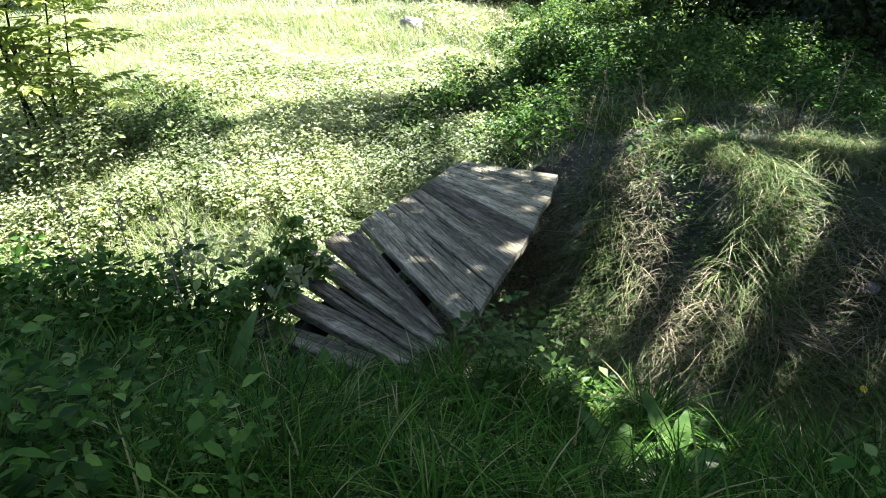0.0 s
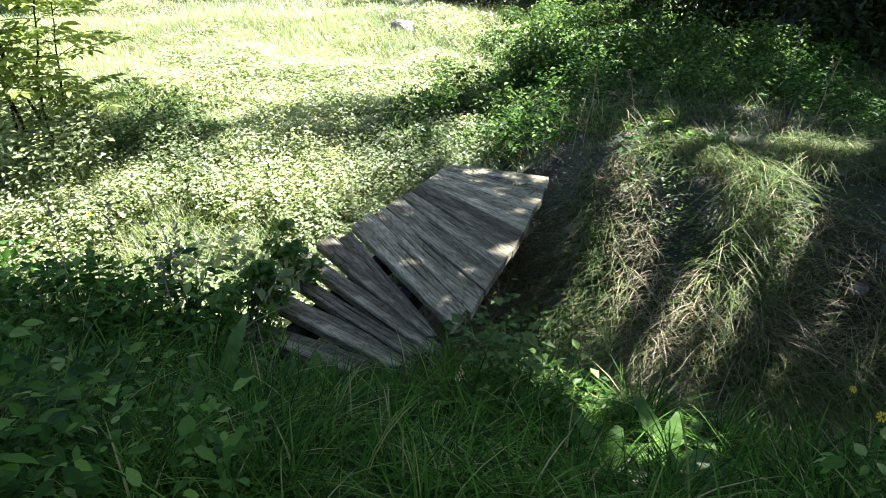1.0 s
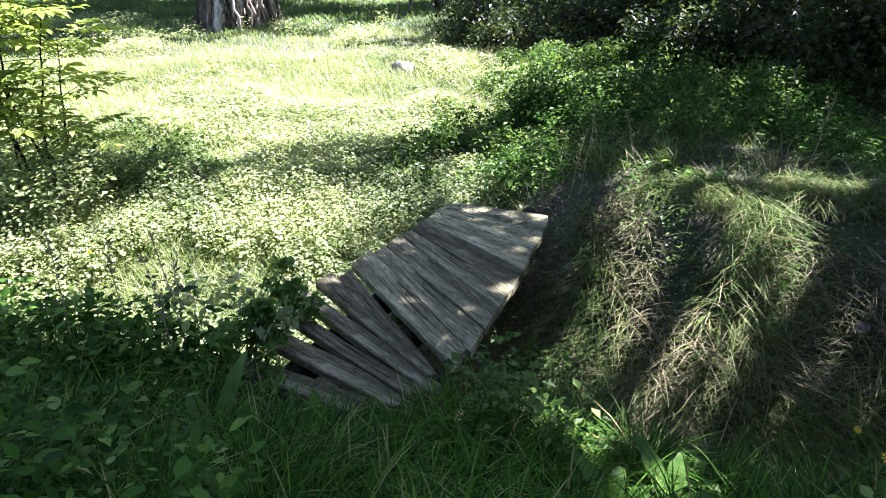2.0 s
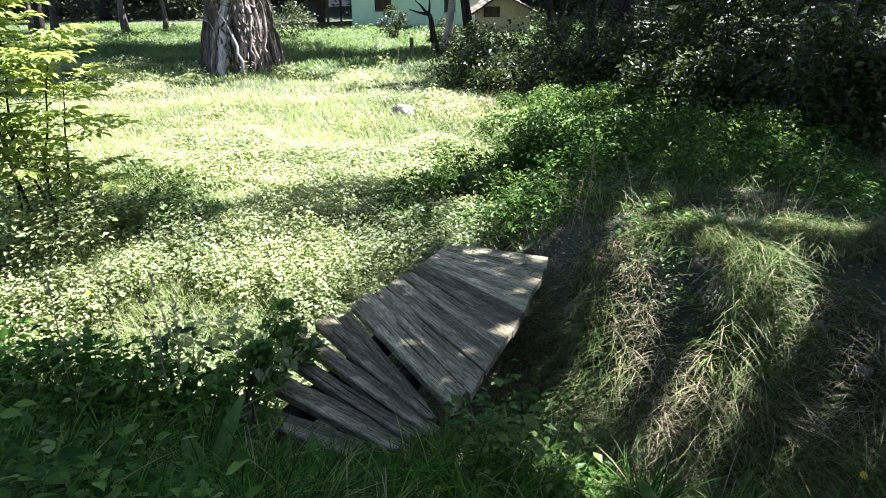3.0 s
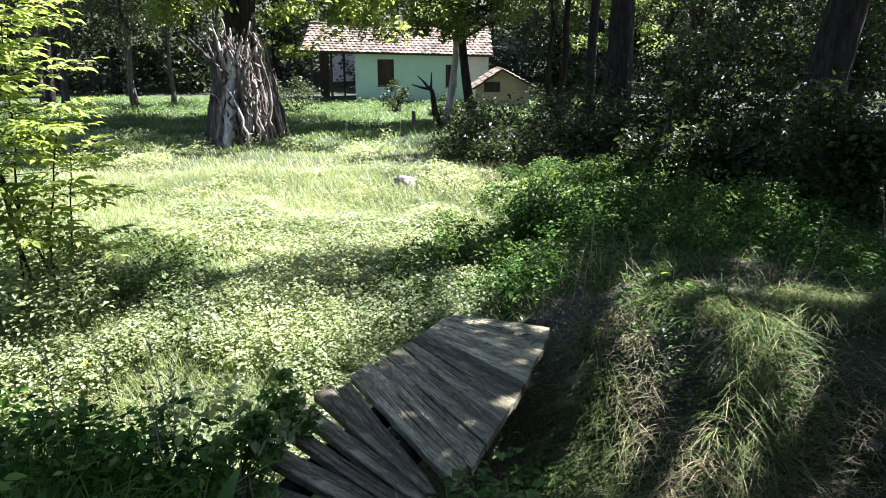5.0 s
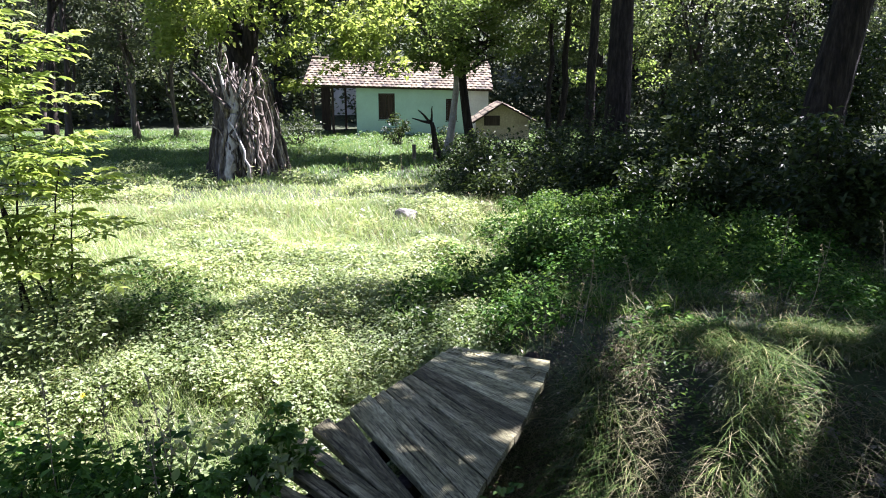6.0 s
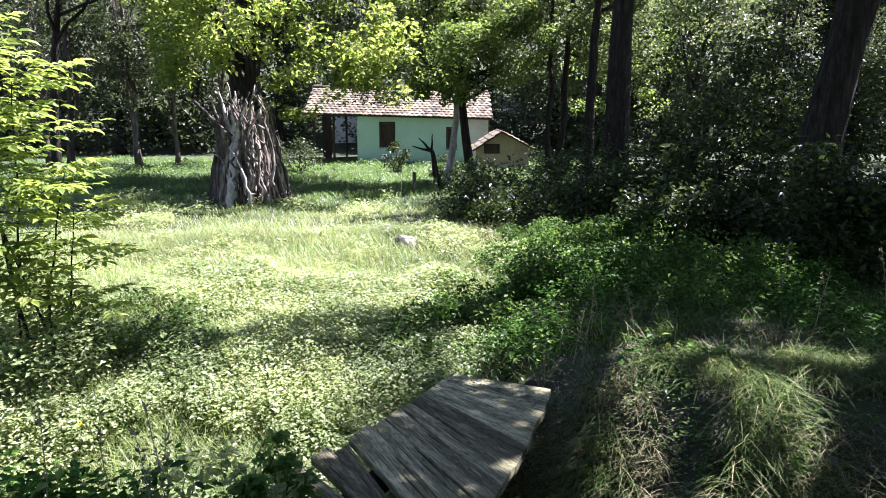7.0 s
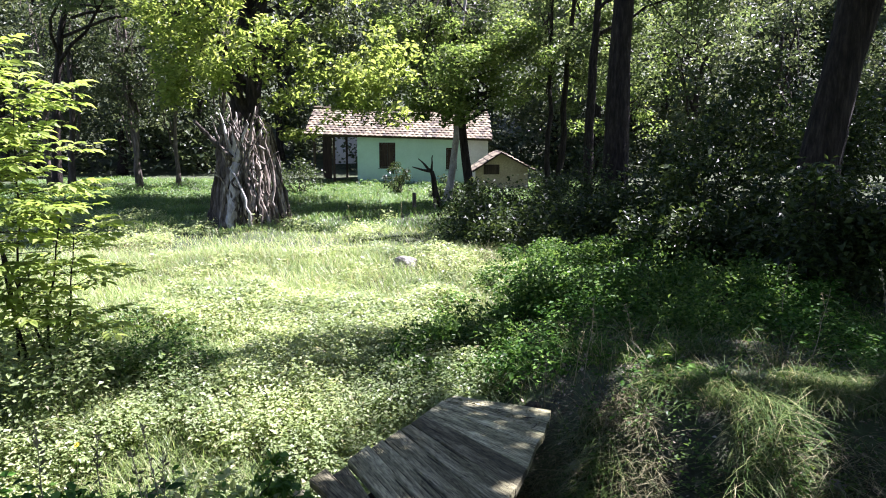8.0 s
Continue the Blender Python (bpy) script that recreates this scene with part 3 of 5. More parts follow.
def build_house():
    g = float(ground_z(-1.5, 32.5)) - 0.1
    house = thing("house", (-1.8, 32, g), "low old house with mint green plaster and a tiled roof", "house")
    X0, top, depth = -1.8, 1.48 - g, 4.6
    w1, w2 = (-2.77 - X0, -2.07 - X0, 0.10 - g, 1.20 - g), (0.13 - X0, 0.60 - X0, 0.04 - g, 0.97 - g)
    wall_with_openings(house, -3.72 - X0, 0.95 - X0, 0, 0.35, 0, top, [w1, w2], M_MINT, "mint green plaster wall")
    wall_with_openings(house, 0.95 - X0, 1.95 - X0, 0.004, 0.35, 0, top - 0.1, [], M_WHITE, "bare whitewashed wall")
    wall_with_openings(house, -3.72 - X0, 1.95 - X0, depth - 0.35, depth, 0, top, [], M_MINT)
    for x in (-3.72 - X0, 1.60 - X0):
        bm = bmesh.new()
        box(bm, (x, 0.354, 0), (x + 0.35, depth - 0.354, top - 0.02))
        part("wall", bm, M_WHITE if x < 0 else M_MINT, house)
    build_window(house, w1[0], w1[1], 0.06, w1[2], w1[3])
    build_window(house, w2[0], w2[1], 0.06, w2[2], w2[3])
    for x, y in ((-5.6, 0.15), (-4.75, 0.15), (-5.6, 4.4), (-4.75, 4.4)):
        bm = bmesh.new()
        box(bm, (x - X0 - 0.05, y - 0.05, 0), (x - X0 + 0.05, y + 0.05, top), 0.012)
        part("porch_post", bm, M_OLDWOOD, house)
    bm = bmesh.new()
    box(bm, (-5.85 - X0, 0.02, top - 0.06), (-3.73 - X0, 0.30, top + 0.16), 0.01)
    part("lintel", bm, M_OLDWOOD, house, "dark wooden porch beam")
    sag = math.atan2(-0.22, 7.9)
    along = Vector((math.cos(sag), 0, math.sin(sag)))
    for sign in (1, -1):
        up = Vector((0, sign * 2.65, 1.15)).normalized()
        start = Vector((-5.95 - X0, -0.35, top + 0.10)) if sign > 0 else Vector((2.1 - X0, depth + 0.35, top + 0.10 - 0.22))
        al = along if sign > 0 else -along
        bm = bmesh.new()
        n = al.cross(up).normalized()
        cs = [start, start + al * 8.05, start + al * 8.05 + up * 2.9, start + up * 2.9]
        vs = [bm.verts.new(c) for c in cs] + [bm.verts.new(c - n * 0.09) for c in cs]
        for f in ((0, 1, 2, 3), (7, 6, 5, 4), (0, 4, 5, 1), (1, 5, 6, 2), (2, 6, 7, 3), (3, 7, 4, 0)):
            bm.faces.new([vs[i] for i in f])
        roof = part("roof", bm, M_OLDWOOD, house, "board roof deck under the tiles")
        tile_slope(start - up * 0.06, al, up, 8.0, 2.95, 0.21, 0.26, house)
    for k in range(20):
        x = -5.95 - X0 + k * 0.4
        z = top + 0.10 + 2.9 * 1.15 / math.hypot(2.65, 1.15) + math.tan(sag) * k * 0.4
        bm = bmesh.new()
        box(bm, (x, depth / 2 - 0.13, z - 0.06), (x + 0.405, depth / 2 + 0.13, z + 0.09 + rng.uniform(-0.01, 0.02)), 0.04)
        part("ridge_tile", bm, M_TILE, house)
    # panel added to keep the left part of the porch opening dark
    bm = bmesh.new()
    box(bm, (-5.85 - X0, 3.9, 0), (-5.45 - X0, 4.1, top - 0.05))
    part("wall", bm, M_OLDWOOD, house, "dark panel behind the left end of the porch")


def build_shed():
    g = float(ground_z(2.3, 28)) - 0.1
    shed = thing("shed", (2.3, 28, g), "small clay-plastered shed with a gabled tile roof", "shed")
    w, d, e, a = 0.95, 2.6, 0.30 - g, 0.86 - g
    bm = bmesh.new()
    outline = [(-w, 0), (w, 0), (w, e), (-0.1, a), (-w, e)]
    f = [bm.verts.new((x, 0, z)) for x, z in outline]
    b = [bm.verts.new((x, d, z)) for x, z in outline]
    bm.faces.new(f)
    bm.faces.new(b[::-1])
    for i in range(5):
        bm.faces.new((f[i], f[(i + 1) % 5], b[(i + 1) % 5], b[i]))
    part("wall", bm, M_MUD, shed, "yellow clay wall")
    bm = bmesh.new()
    box(bm, (-0.75, -0.03, e - 0.25), (-0.15, 0.05, e + 0.12), 0.01)
    part("hatch", bm, M_OLDWOOD, shed, "dark loft hatch")
    for s in (-1, 1):
        dx, dz = s * (w + 0.25 + 0.1 * s), -(a - e) * (w + 0.25 + 0.1 * s) / (w + 0.1 * s)
        slope = math.hypot(dx, dz)
        up = Vector((-dx, 0, -dz)).normalized()
        al = Vector((0, -1, 0)) if s < 0 else Vector((0, 1, 0))
        start = Vector((-0.1 + dx, d + 0.25 if s < 0 else -0.3, a + dz + 0.04))
        bm = bmesh.new()
        n = al.cross(up).normalized()
        cs = [start, start + al * (d + 0.55), start + al * (d + 0.55) + up * slope, start + up * slope]
        vs = [bm.verts.new(c) for c in cs] + [bm.verts.new(c - n * 0.05) for c in cs]
        for q in ((0, 1, 2, 3), (7, 6, 5, 4), (0, 4, 5, 1), (1, 5, 6, 2), (2, 6, 7, 3), (3, 7, 4, 0)):
            bm.faces.new([vs[i] for i in q])
        part("roof", bm, M_OLDWOOD, shed)
        tile_slope(start, al, up, d + 0.55, slope, 0.21, 0.24, shed)


build_house()
build_shed()


# ---- the stack of poles round a tree ----
def build_stack():
    cx, cy = -4.74, 18.1
    g = float(ground_z(cx, cy)) - 0.08
    stack = thing("pole_stack", (cx, cy, g), "tall stack of weathered poles and forked branches leaned together", "wood stack")

    def stick(name, p, r0, r1, knobs, mat, sides=8):
        link_mesh(name, *tube_arrays(p, np.linspace(r0, r1, len(p)) * (1 + 0.18 * np.sin(np.arange(len(p)) * 2.1 + r0 * 90)), sides, knobs), mat, stack, True)

    for k in range(40):     # stout poles all round, heaviest on the left, where darker wood puts in the shade
        a = rng.uniform(0, 6.283) if k > 24 else math.pi * (1.02 + 0.96 * (k + rng.uniform(0, 0.7)) / 25)
        b = a + rng.normal(0, 0.22)
        r0, r1, h = rng.uniform(0.86, 1.04), rng.uniform(0.42, 0.72), rng.uniform(1.8, 2.7)
        heavy = math.cos(a) < -0.25
        rad = rng.uniform(0.075, 0.13) if heavy else rng.uniform(0.04, 0.085)
        p = wander((r0 * math.cos(a), r0 * math.sin(a), 0), (r1 * math.cos(b), r1 * math.sin(b), h), 13, 0.13)
        stick("pole", p, rad, rad * 0.55, 0.14, M_SHADEDWOOD if heavy else M_POLE)
    for k in range(34):     # crooked thin boughs thrown over the front
        x0, x1 = rng.uniform(-0.45, 0.75), rng.uniform(-0.35, 0.45)
        p = wander((x0, -math.sqrt(max(0.1, 1.16 - x0 * x0)), rng.uniform(0, 0.5)), (x1, -0.68 + rng.uniform(-0.1, 0.1), rng.uniform(1.6, 2.8)), 13, 0.34)
        r = rng.uniform(0.02, 0.05)
        # every fifth bough is pale, sun on the front put into its colour
        stick("branch", p, r, r * 0.4, 0.22, M_POLE if k % 5 else M_PALEBARK, 7)
    for k in range(16):     # short crossing spurs
        s = np.array((rng.uniform(-0.4, 0.6), -0.85, rng.uniform(0.8, 2.3)))
        e = s + np.array((rng.choice((-1, 1)) * rng.uniform(0.2, 0.55), rng.uniform(-0.1, 0.1), rng.uniform(0.15, 0.7)))
        stick("spur", wander(s, e, 7, 0.25), rng.uniform(0.018, 0.035), 0.008, 0.2, M_POLE, 6)
    # pale gnarled forked trunks leaned against the front
    for x0, x1, h, r in ((-0.22, -0.12, 2.3, 0.12), (0.34, 0.10, 2.4, 0.065), (-0.50, -0.3, 2.2, 0.06)):
        foot, fork = np.array((x0, -1.08, 0.0)), np.array((x1, -0.82, h * 0.72))
        link_mesh("forked_pole", *joined([tube_arrays(wander(foot, fork, 12, 0.12), np.linspace(r, r * 0.8, 12), 10, 0.2)] + [
            tube_arrays(wander(fork, fork + np.array((dx, rng.uniform(-0.1, 0.2), h * rng.uniform(0.35, 0.55))), 9, 0.2), np.linspace(r * 0.65, 0.014, 9), 8, 0.18) for dx in (-0.34, 0.05, 0.30)]), M_PALEBARK if r > 0.08 else M_POLE, stack, True)
    stick("branch", wander((-0.2, -0.95, 1.75), (-1.0, -1.0, 2.62), 10, 0.14), 0.07, 0.045, 0.18, M_POLE)


build_stack()

# ---- trees ----
# old tree behind the pole stack, its bright low boughs hang in front; the last seven, high boughs are unseen, added for
# shade
make_tree((-5.3, 19.6), "tall tree with bright hanging boughs behind the pole stack", 9.0, 0.28, (0.6, 0.3), (1.0, -1.2, 5.7, 3.3, 1.7, 2.2), 62, 85, 0.155, 0.5, limbs=16, fork=0.25, foliage=M_WALNUT,
          extra=((-6.3, 17.6, 2.9), (-5.8, 17.3, 3.0), (-6.6, 18.0, 3.4), (-5.4, 17.2, 3.6), (-4.2, 17.2, 4.0), (-3.3, 17.3, 3.3), (-2.7, 17.6, 2.8), (-2.0, 18.0, 3.0), (-1.4, 18.2, 3.2), (-6.9, 18.4, 4.0), (-3.4, 17.6, 2.6), (-3.9, 17.6, 2.0), (-3.6, 17.9, 1.6), (-2.9, 17.5, 2.75), (-2.3, 17.7, 2.8), (-1.6, 17.9, 2.75), (-3.8, 18.3, 2.5), (-2.6, 18.2, 2.8), (-4.3, 17.0, 3.1), (-5.0, 16.9, 3.3), (-1.0, 18.2, 2.6), (-6.1, 17.2, 2.6), (-6.5, 17.4, 3.2),
                 (-6.0, 17.0, 4.3), (-5.2, 16.8, 4.6), (-6.6, 17.4, 4.8), (-4.4, 16.8, 4.9), (-6.7, 18.6, 7.4), (-7.4, 19.2, 7.5), (-6.2, 19.4, 7.4), (-7.8, 20.6, 7.6), (-6.9, 21.6, 7.6), (-5.4, 20.6, 7.6), (-8.4, 19.6, 7.5)))
# crown set far aside, above view, to shade the grass by the stack
make_tree((-6.75, 22.5), "dark tree behind the pole stack", 10.0, 0.24, (0.9, 0.3), (4.0, 2.2, 9.4, 4.6, 4.8, 1.1), 230, 200, 0.19, 0.95, limbs=12, fork=0.45)
# added tree, trunk hidden behind the sapling, unseen crown shades the grass
make_tree((-13.0, 24.5), "slim dark tree added at the edge of the meadow for its shade", 10.0, 0.16, (0.9, 0.3), (3.8, -0.8, 7.4, 3.6, 3.2, 2.2), 80, 230, 0.15, 0.95, limbs=10, fork=0.4)
for x, y, r in ((-11.9, 28.5, 0.11), (-10.6, 29.5, 0.09), (-14.2, 28.0, 0.13), (-9.3, 31.0, 0.10), (-16.0, 30.0, 0.12), (-12.8, 31.0, 0.08)):
    make_tree((x, y), "slim grey tree in the shade beyond the meadow", 9.0, r, (rng.uniform(-0.6, 0.8), 0), (0.2, 0, 5.2, 1.7, 1.6, 3.2), 26, 110, 0.16, 0.7, bark=M_SHADEDWOOD, foliage=M_FAR, limbs=12, fork=0.15, group="slim trees")
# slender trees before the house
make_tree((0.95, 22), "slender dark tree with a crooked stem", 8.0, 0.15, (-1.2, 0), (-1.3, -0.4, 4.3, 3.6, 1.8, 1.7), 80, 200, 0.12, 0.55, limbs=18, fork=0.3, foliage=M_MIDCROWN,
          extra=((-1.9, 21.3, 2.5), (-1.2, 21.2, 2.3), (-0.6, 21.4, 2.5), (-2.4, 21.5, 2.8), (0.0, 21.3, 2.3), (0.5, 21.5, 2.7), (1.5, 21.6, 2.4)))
make_tree((0.02, 22.3), "slender pale-barked tree leaning a little", 7.5, 0.12, (0.75, 0), (1.2, 0.5, 5.6, 2.2, 2.0, 1.6), 30, 230, 0.12, 0.6, bark=M_PALEBARK, limbs=6, fork=0.5)
make_tree((3.1, 22), "thin twin tree by the shed", 8.0, 0.09, (0.15, 0), (0.4, 0.8, 5.2, 2.2, 2.0, 2.2), 40, 220, 0.12, 0.6, limbs=7)
make_tree((3.5, 22.2), "thin twin tree by the shed", 8.5, 0.12, (0.5, 0), (1.2, 1.0, 5.4, 2.6, 2.0, 2.4), 40, 220, 0.12, 0.6, limbs=7)
make_tree((3.88, 20.0), "grey mid-sized trunk beside a thick trunk", 9.0, 0.16, (0.35, 0), (2.4, 1.0, 6.4, 3.0, 2.6, 2.4), 50, 160, 0.14, 0.75, limbs=7, fork=0.5, wob=0.03)
make_tree((4.22, 18), "thick dark trunk of an old tree", 11.0, 0.345, (0.12, 0.3), (3.2, 0.2, 8.2, 3.4, 3.4, 2.0), 95, 160, 0.18, 0.95, limbs=9, fork=0.55, wob=0.02, sides=14)
for x, y, h in ((9.0, 27.0, 9.0), (13.5, 31.0, 10.0), (6.8, 30.0, 9.0), (17.0, 28.0, 9.0)):
    # only the leftmost tree gets the sun-lightened leaves, the others darker ones
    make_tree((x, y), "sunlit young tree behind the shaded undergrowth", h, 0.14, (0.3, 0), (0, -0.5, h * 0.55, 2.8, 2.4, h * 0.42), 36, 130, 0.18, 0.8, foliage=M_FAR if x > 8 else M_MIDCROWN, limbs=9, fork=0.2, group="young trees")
# the leaning tree whose crown dapples the far bank, with an unseen bough added to shadow the meadow
MEADOW_SHADE_BOUGH = [(1.1, 9.4, 7.5), (1.4, 9.7, 7.6), (1.2, 10.0, 7.5), (0.9, 9.7, 7.5)]
# unseen boughs, added on a grid to keep the footbridge and the earth bank in the shade
BANK_SHADE_BOUGHS = []
for gx in np.arange(-1.62, 3.7, 0.5):
    for gy in np.arange(2.9, 6.7, 0.5):
        if gx > -1.3 + 0.482 * (gy - 3.4) + (0.2 if gy > 4.2 else -0.05):
            BANK_SHADE_BOUGHS.append((gx + 4.61 + rng.uniform(-0.1, 0.1), gy + 2.66 + rng.uniform(-0.1, 0.1), 7.6 + rng.uniform(-0.25, 0.25)))
make_tree((5.50, 11), "thick dark leaning trunk of an old tree", 10.0, 0.34, (1.3, 0.3), (2.0, -1.4, 7.6, 2.2, 4.2, 1.5), 210, 130, 0.15, 0.55, limbs=12, fork=0.45, wob=0.03,
          extra=BANK_SHADE_BOUGHS + MEADOW_SHADE_BOUGH, fork_limb=(0.25, (0.95, -0.1, 3.4), 0.21))
# unseen tree, added so that its crown shades the thicket on the right
make_tree((11.2, 13.5), "broad tree out of view, added to shade the undergrowth", 10.0, 0.36, (0, 0.5), (-0.3, 1.0, 7.4, 4.0, 4.2, 1.8), 110, 150, 0.19, 0.95, limbs=10, fork=0.4)
# trees out of view beside the camera, added so that their crowns shade the near bank
make_tree((7.6, 4.0), "large tree shading the near bank", 9.0, 0.36, (-2.2, 0.6), (-3.9, 0.6, 7.6, 3.0, 1.35, 1.2), 60, 230, 0.18, 0.8, limbs=10, fork=0.4,
          extra=((2.6, 3.6, 7.4), (3.2, 3.8, 7.5), (2.2, 4.2, 7.4), (3.0, 4.6, 7.5), (3.5, 4.0, 7.5), (2.0, 5.0, 7.3), (2.8, 5.4, 7.4), (3.6, 3.2, 7.5), (1.6, 4.4, 7.3), (6.3, 3.4, 7.5), (5.7, 3.0, 7.5), (6.6, 4.2, 7.5), (5.0, 3.0, 7.5)))
make_tree((7.5, 0.0), "large tree shading the near bank", 9.0, 0.36, (-1.0, 0.5), (-1.8, 2.4, 7.6, 3.2, 2.0, 1.2), 60, 230, 0.18, 0.85, limbs=9, fork=0.5)


def build_sapling():
    """Several thin stems with level side branches, each bearing rows of long compound leaves."""
    base = np.array([-4.12, 7.0, float(ground_z(-4.12, 7.0)) - 0.04])
    tree = thing("sapling", base, "young walnut sapling with bright sunlit leaflets", "sapling")
    f = np.linspace(0, 1, 12)
    P, D, N, L = [], [], [], []
    stems = ((0.10, 0.1, 3.0, 20), (-0.25, 0.0, 3.3, 22), (-0.65, 0.2, 3.4, 20), (0.55, -0.1, 1.9, 11), (-0.3, -0.3, 2.4, 14), (0.45, 0.2, 1.5, 8))
    for k, (dx, dy, h, count) in enumerate(stems):
        stem = wander((0.08 * (k - 2), 0.05 * k, 0), (dx, dy, h), 12, 0.08)
        stem_ob = link_mesh("stem", *tube_arrays(stem, np.linspace(0.016, 0.004, 12), 7), M_BARK, tree, True)
        for j in range(count):
            g = 0.22 + 0.78 * (j + rng.uniform(0, 0.8)) / count
            s = np.array([np.interp(g, f, stem[:, i]) for i in range(3)])
            a = rng.normal(-0.15, 0.9) if rng.uniform() < 0.6 else rng.uniform(0, 6.283)
            ln = rng.uniform(0.35, 0.85) * (1.15 - 0.6 * g)
            e = s + np.array([math.cos(a) * ln, math.sin(a) * ln, rng.uniform(-0.05, 0.35) * ln])
            twig = wander(s, e, 6, 0.07)
            link_mesh("twig", *tube_arrays(twig, np.linspace(0.005, 0.0016, 6), 4), M_BARK, stem_ob, True)
            for q in range(rng.integers(5, 9)):
                root = twig[rng.integers(1, 6)]
                b = a + rng.normal(0, 0.8)
                ax = unit(np.array([math.cos(b), math.sin(b), rng.uniform(-0.1, 0.3)]))
                side = unit(np.cross(ax, (0, 0, 1.0)))
                size = rng.uniform(0.085, 0.14)
                tilt = rng.normal(0, 0.25, 3)
                for p in range(3):
                    for sg in (-1, 1):
                        P.append(root + ax * size * (0.7 + 0.75 * p))
                        D.append(side * sg + ax * 0.7 + rng.normal(0, 0.12, 3) - np.array([0, 0, 0.15]))
                        N.append(np.array([0, 0, 1.0]) + tilt)
                        L.append(size * (0.8 + 0.15 * p))
                P.append(root + ax * size * 2.5)
                D.append(ax - np.array([0, 0, 0.2]))
                N.append(np.array([0, 0, 1.0]) + tilt)
                L.append(size * 1.2)
    L = np.array(L)
    link_mesh("foliage", *leaf_arrays(np.array(P), np.array(D), np.array(N), L, L * 0.5, LEAF8), M_SAPLING, tree)


build_sapling()


# ---- far woods ----
def build_woods():
    protos = [make_tree((-16 + 7 * k, 47), "tall woodland tree with a dense green crown", 13 + k, 0.22, (0.4, 0), (0, 0, 7.5 + 0.3 * k, 3.2, 3.0, 5.6), 60, 88, 0.30, 1.35, foliage=M_FAR, limbs=6, fork=0.25, group="woodland trees") for k in range(3)]
    for k in range(48):
        row = k % 3
        y = (39, 46, 57)[row] + rng.uniform(-3, 3)
        x = (-1.05 + 2.1 * (k // 3 + rng.uniform(0.1, 0.9)) / 16) * (y * 0.72)
        if row == 0 and -9 < x < 7:
            continue
        s = rng.uniform(0.8, 1.25)
        m = pose(x, y, float(ground_z(x, y)) - 0.1, 0, 0, rng.uniform(0, 360)) @ Matrix.Diagonal((s, s, s * rng.uniform(0.9, 1.2), 1))
        copy_thing(protos[k % 3], m)
    # unseen trees added round the camera to block sky light and deepen shade
    for k, (x, y) in enumerate(((-9, -7), (-3, -9), (3, -8), (9, -7), (-13, -1), (-14, 6), (13, 0), (15, 7), (1, -15))):
        copy_thing(protos[k % 3], pose(x, y, float(ground_z(x, y)) - 0.1, 0, 0, 50 * k))
    # undergrowth at the woods' edge
    n = 430
    y = rng.uniform(37, 56, n)
    x = rng.uniform(-0.85, 0.85, n) * y
    k = ~((np.abs(x + 2) < 8) & (y < 41))
    x, y = x[k], y[k]
    C = np.stack([x, y, ground_z(x, y) + rng.uniform(0.2, 3.6, len(x))], 1)
    ob = link_mesh("undergrowth", *crown_leaves(C, rng.uniform(0.9, 2.0, len(C)), 190, 0.30, 0.9), M_FAR)
    tagged(ob, "dense leafy undergrowth along the edge of the woods", "undergrowth", kind="stuff")


build_woods()


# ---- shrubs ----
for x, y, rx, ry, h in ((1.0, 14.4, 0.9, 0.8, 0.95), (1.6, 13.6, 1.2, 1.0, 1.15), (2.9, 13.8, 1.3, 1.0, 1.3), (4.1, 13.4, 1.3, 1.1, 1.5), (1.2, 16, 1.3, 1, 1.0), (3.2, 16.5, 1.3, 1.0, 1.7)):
    make_shrub((x, y), "bramble thicket under the trees, shade put into its dark green", rx, ry, h, 22, 180, 0.09)
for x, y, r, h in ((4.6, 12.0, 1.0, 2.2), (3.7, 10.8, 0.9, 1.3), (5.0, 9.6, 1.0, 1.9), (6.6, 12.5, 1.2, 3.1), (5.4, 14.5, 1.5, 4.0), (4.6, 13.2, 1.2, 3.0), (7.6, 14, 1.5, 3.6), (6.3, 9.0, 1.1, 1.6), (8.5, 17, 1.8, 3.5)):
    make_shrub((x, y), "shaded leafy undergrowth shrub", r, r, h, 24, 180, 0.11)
for x, y, r, h in ((0.6, 8.2, 0.7, 0.75), (1.5, 8.8, 0.8, 0.8), (2.5, 8.0, 0.9, 0.9), (0.0, 7.7, 0.55, 0.7), (3.4, 8.6, 0.9, 1.0), (1.6, 10.6, 1.0, 0.8), (2.8, 10.3, 0.9, 0.9)):
    make_shrub((x, y), "leafy green weeds on the far bank", r, r, h * 0.82, 20, 220, 0.055, M_LUSH)


# ---- ground cover ----
def spread(n, x0, x1, y0, y1, keep=None):
    x, y = rng.uniform(x0, x1, n), rng.uniform(y0, y1, n)
    k = np.abs(x) < 0.72 * y + 1.6
    if keep is not None:
        k &= keep(x, y)
    x, y = x[k], y[k]
    return np.stack([x, y, ground_z(x, y) - 0.01], 1)


def on_bridge(x, y):
    a = radians(23)
    u, v = (x + 0.05) * math.cos(a) - (y - 4.5) * math.sin(a), (x + 0.05) * math.sin(a) + (y - 4.5) * math.cos(a)
    b = radians(-38)
    p, q = (x + 0.68) * math.cos(b) + (y - 3.36) * math.sin(b), -(x + 0.68) * math.sin(b) + (y - 3.36) * math.cos(b)
    return ((np.abs(u) < 0.62) & (np.abs(v) < 1.95)) | ((np.abs(p) < 0.70) & (np.abs(q) < 0.30))


def patchy(x, y, k=1.0, cut=0.0):
    return bumps(x * k * 2 + 31, y * k * 2 - 17) / 0.035 > cut


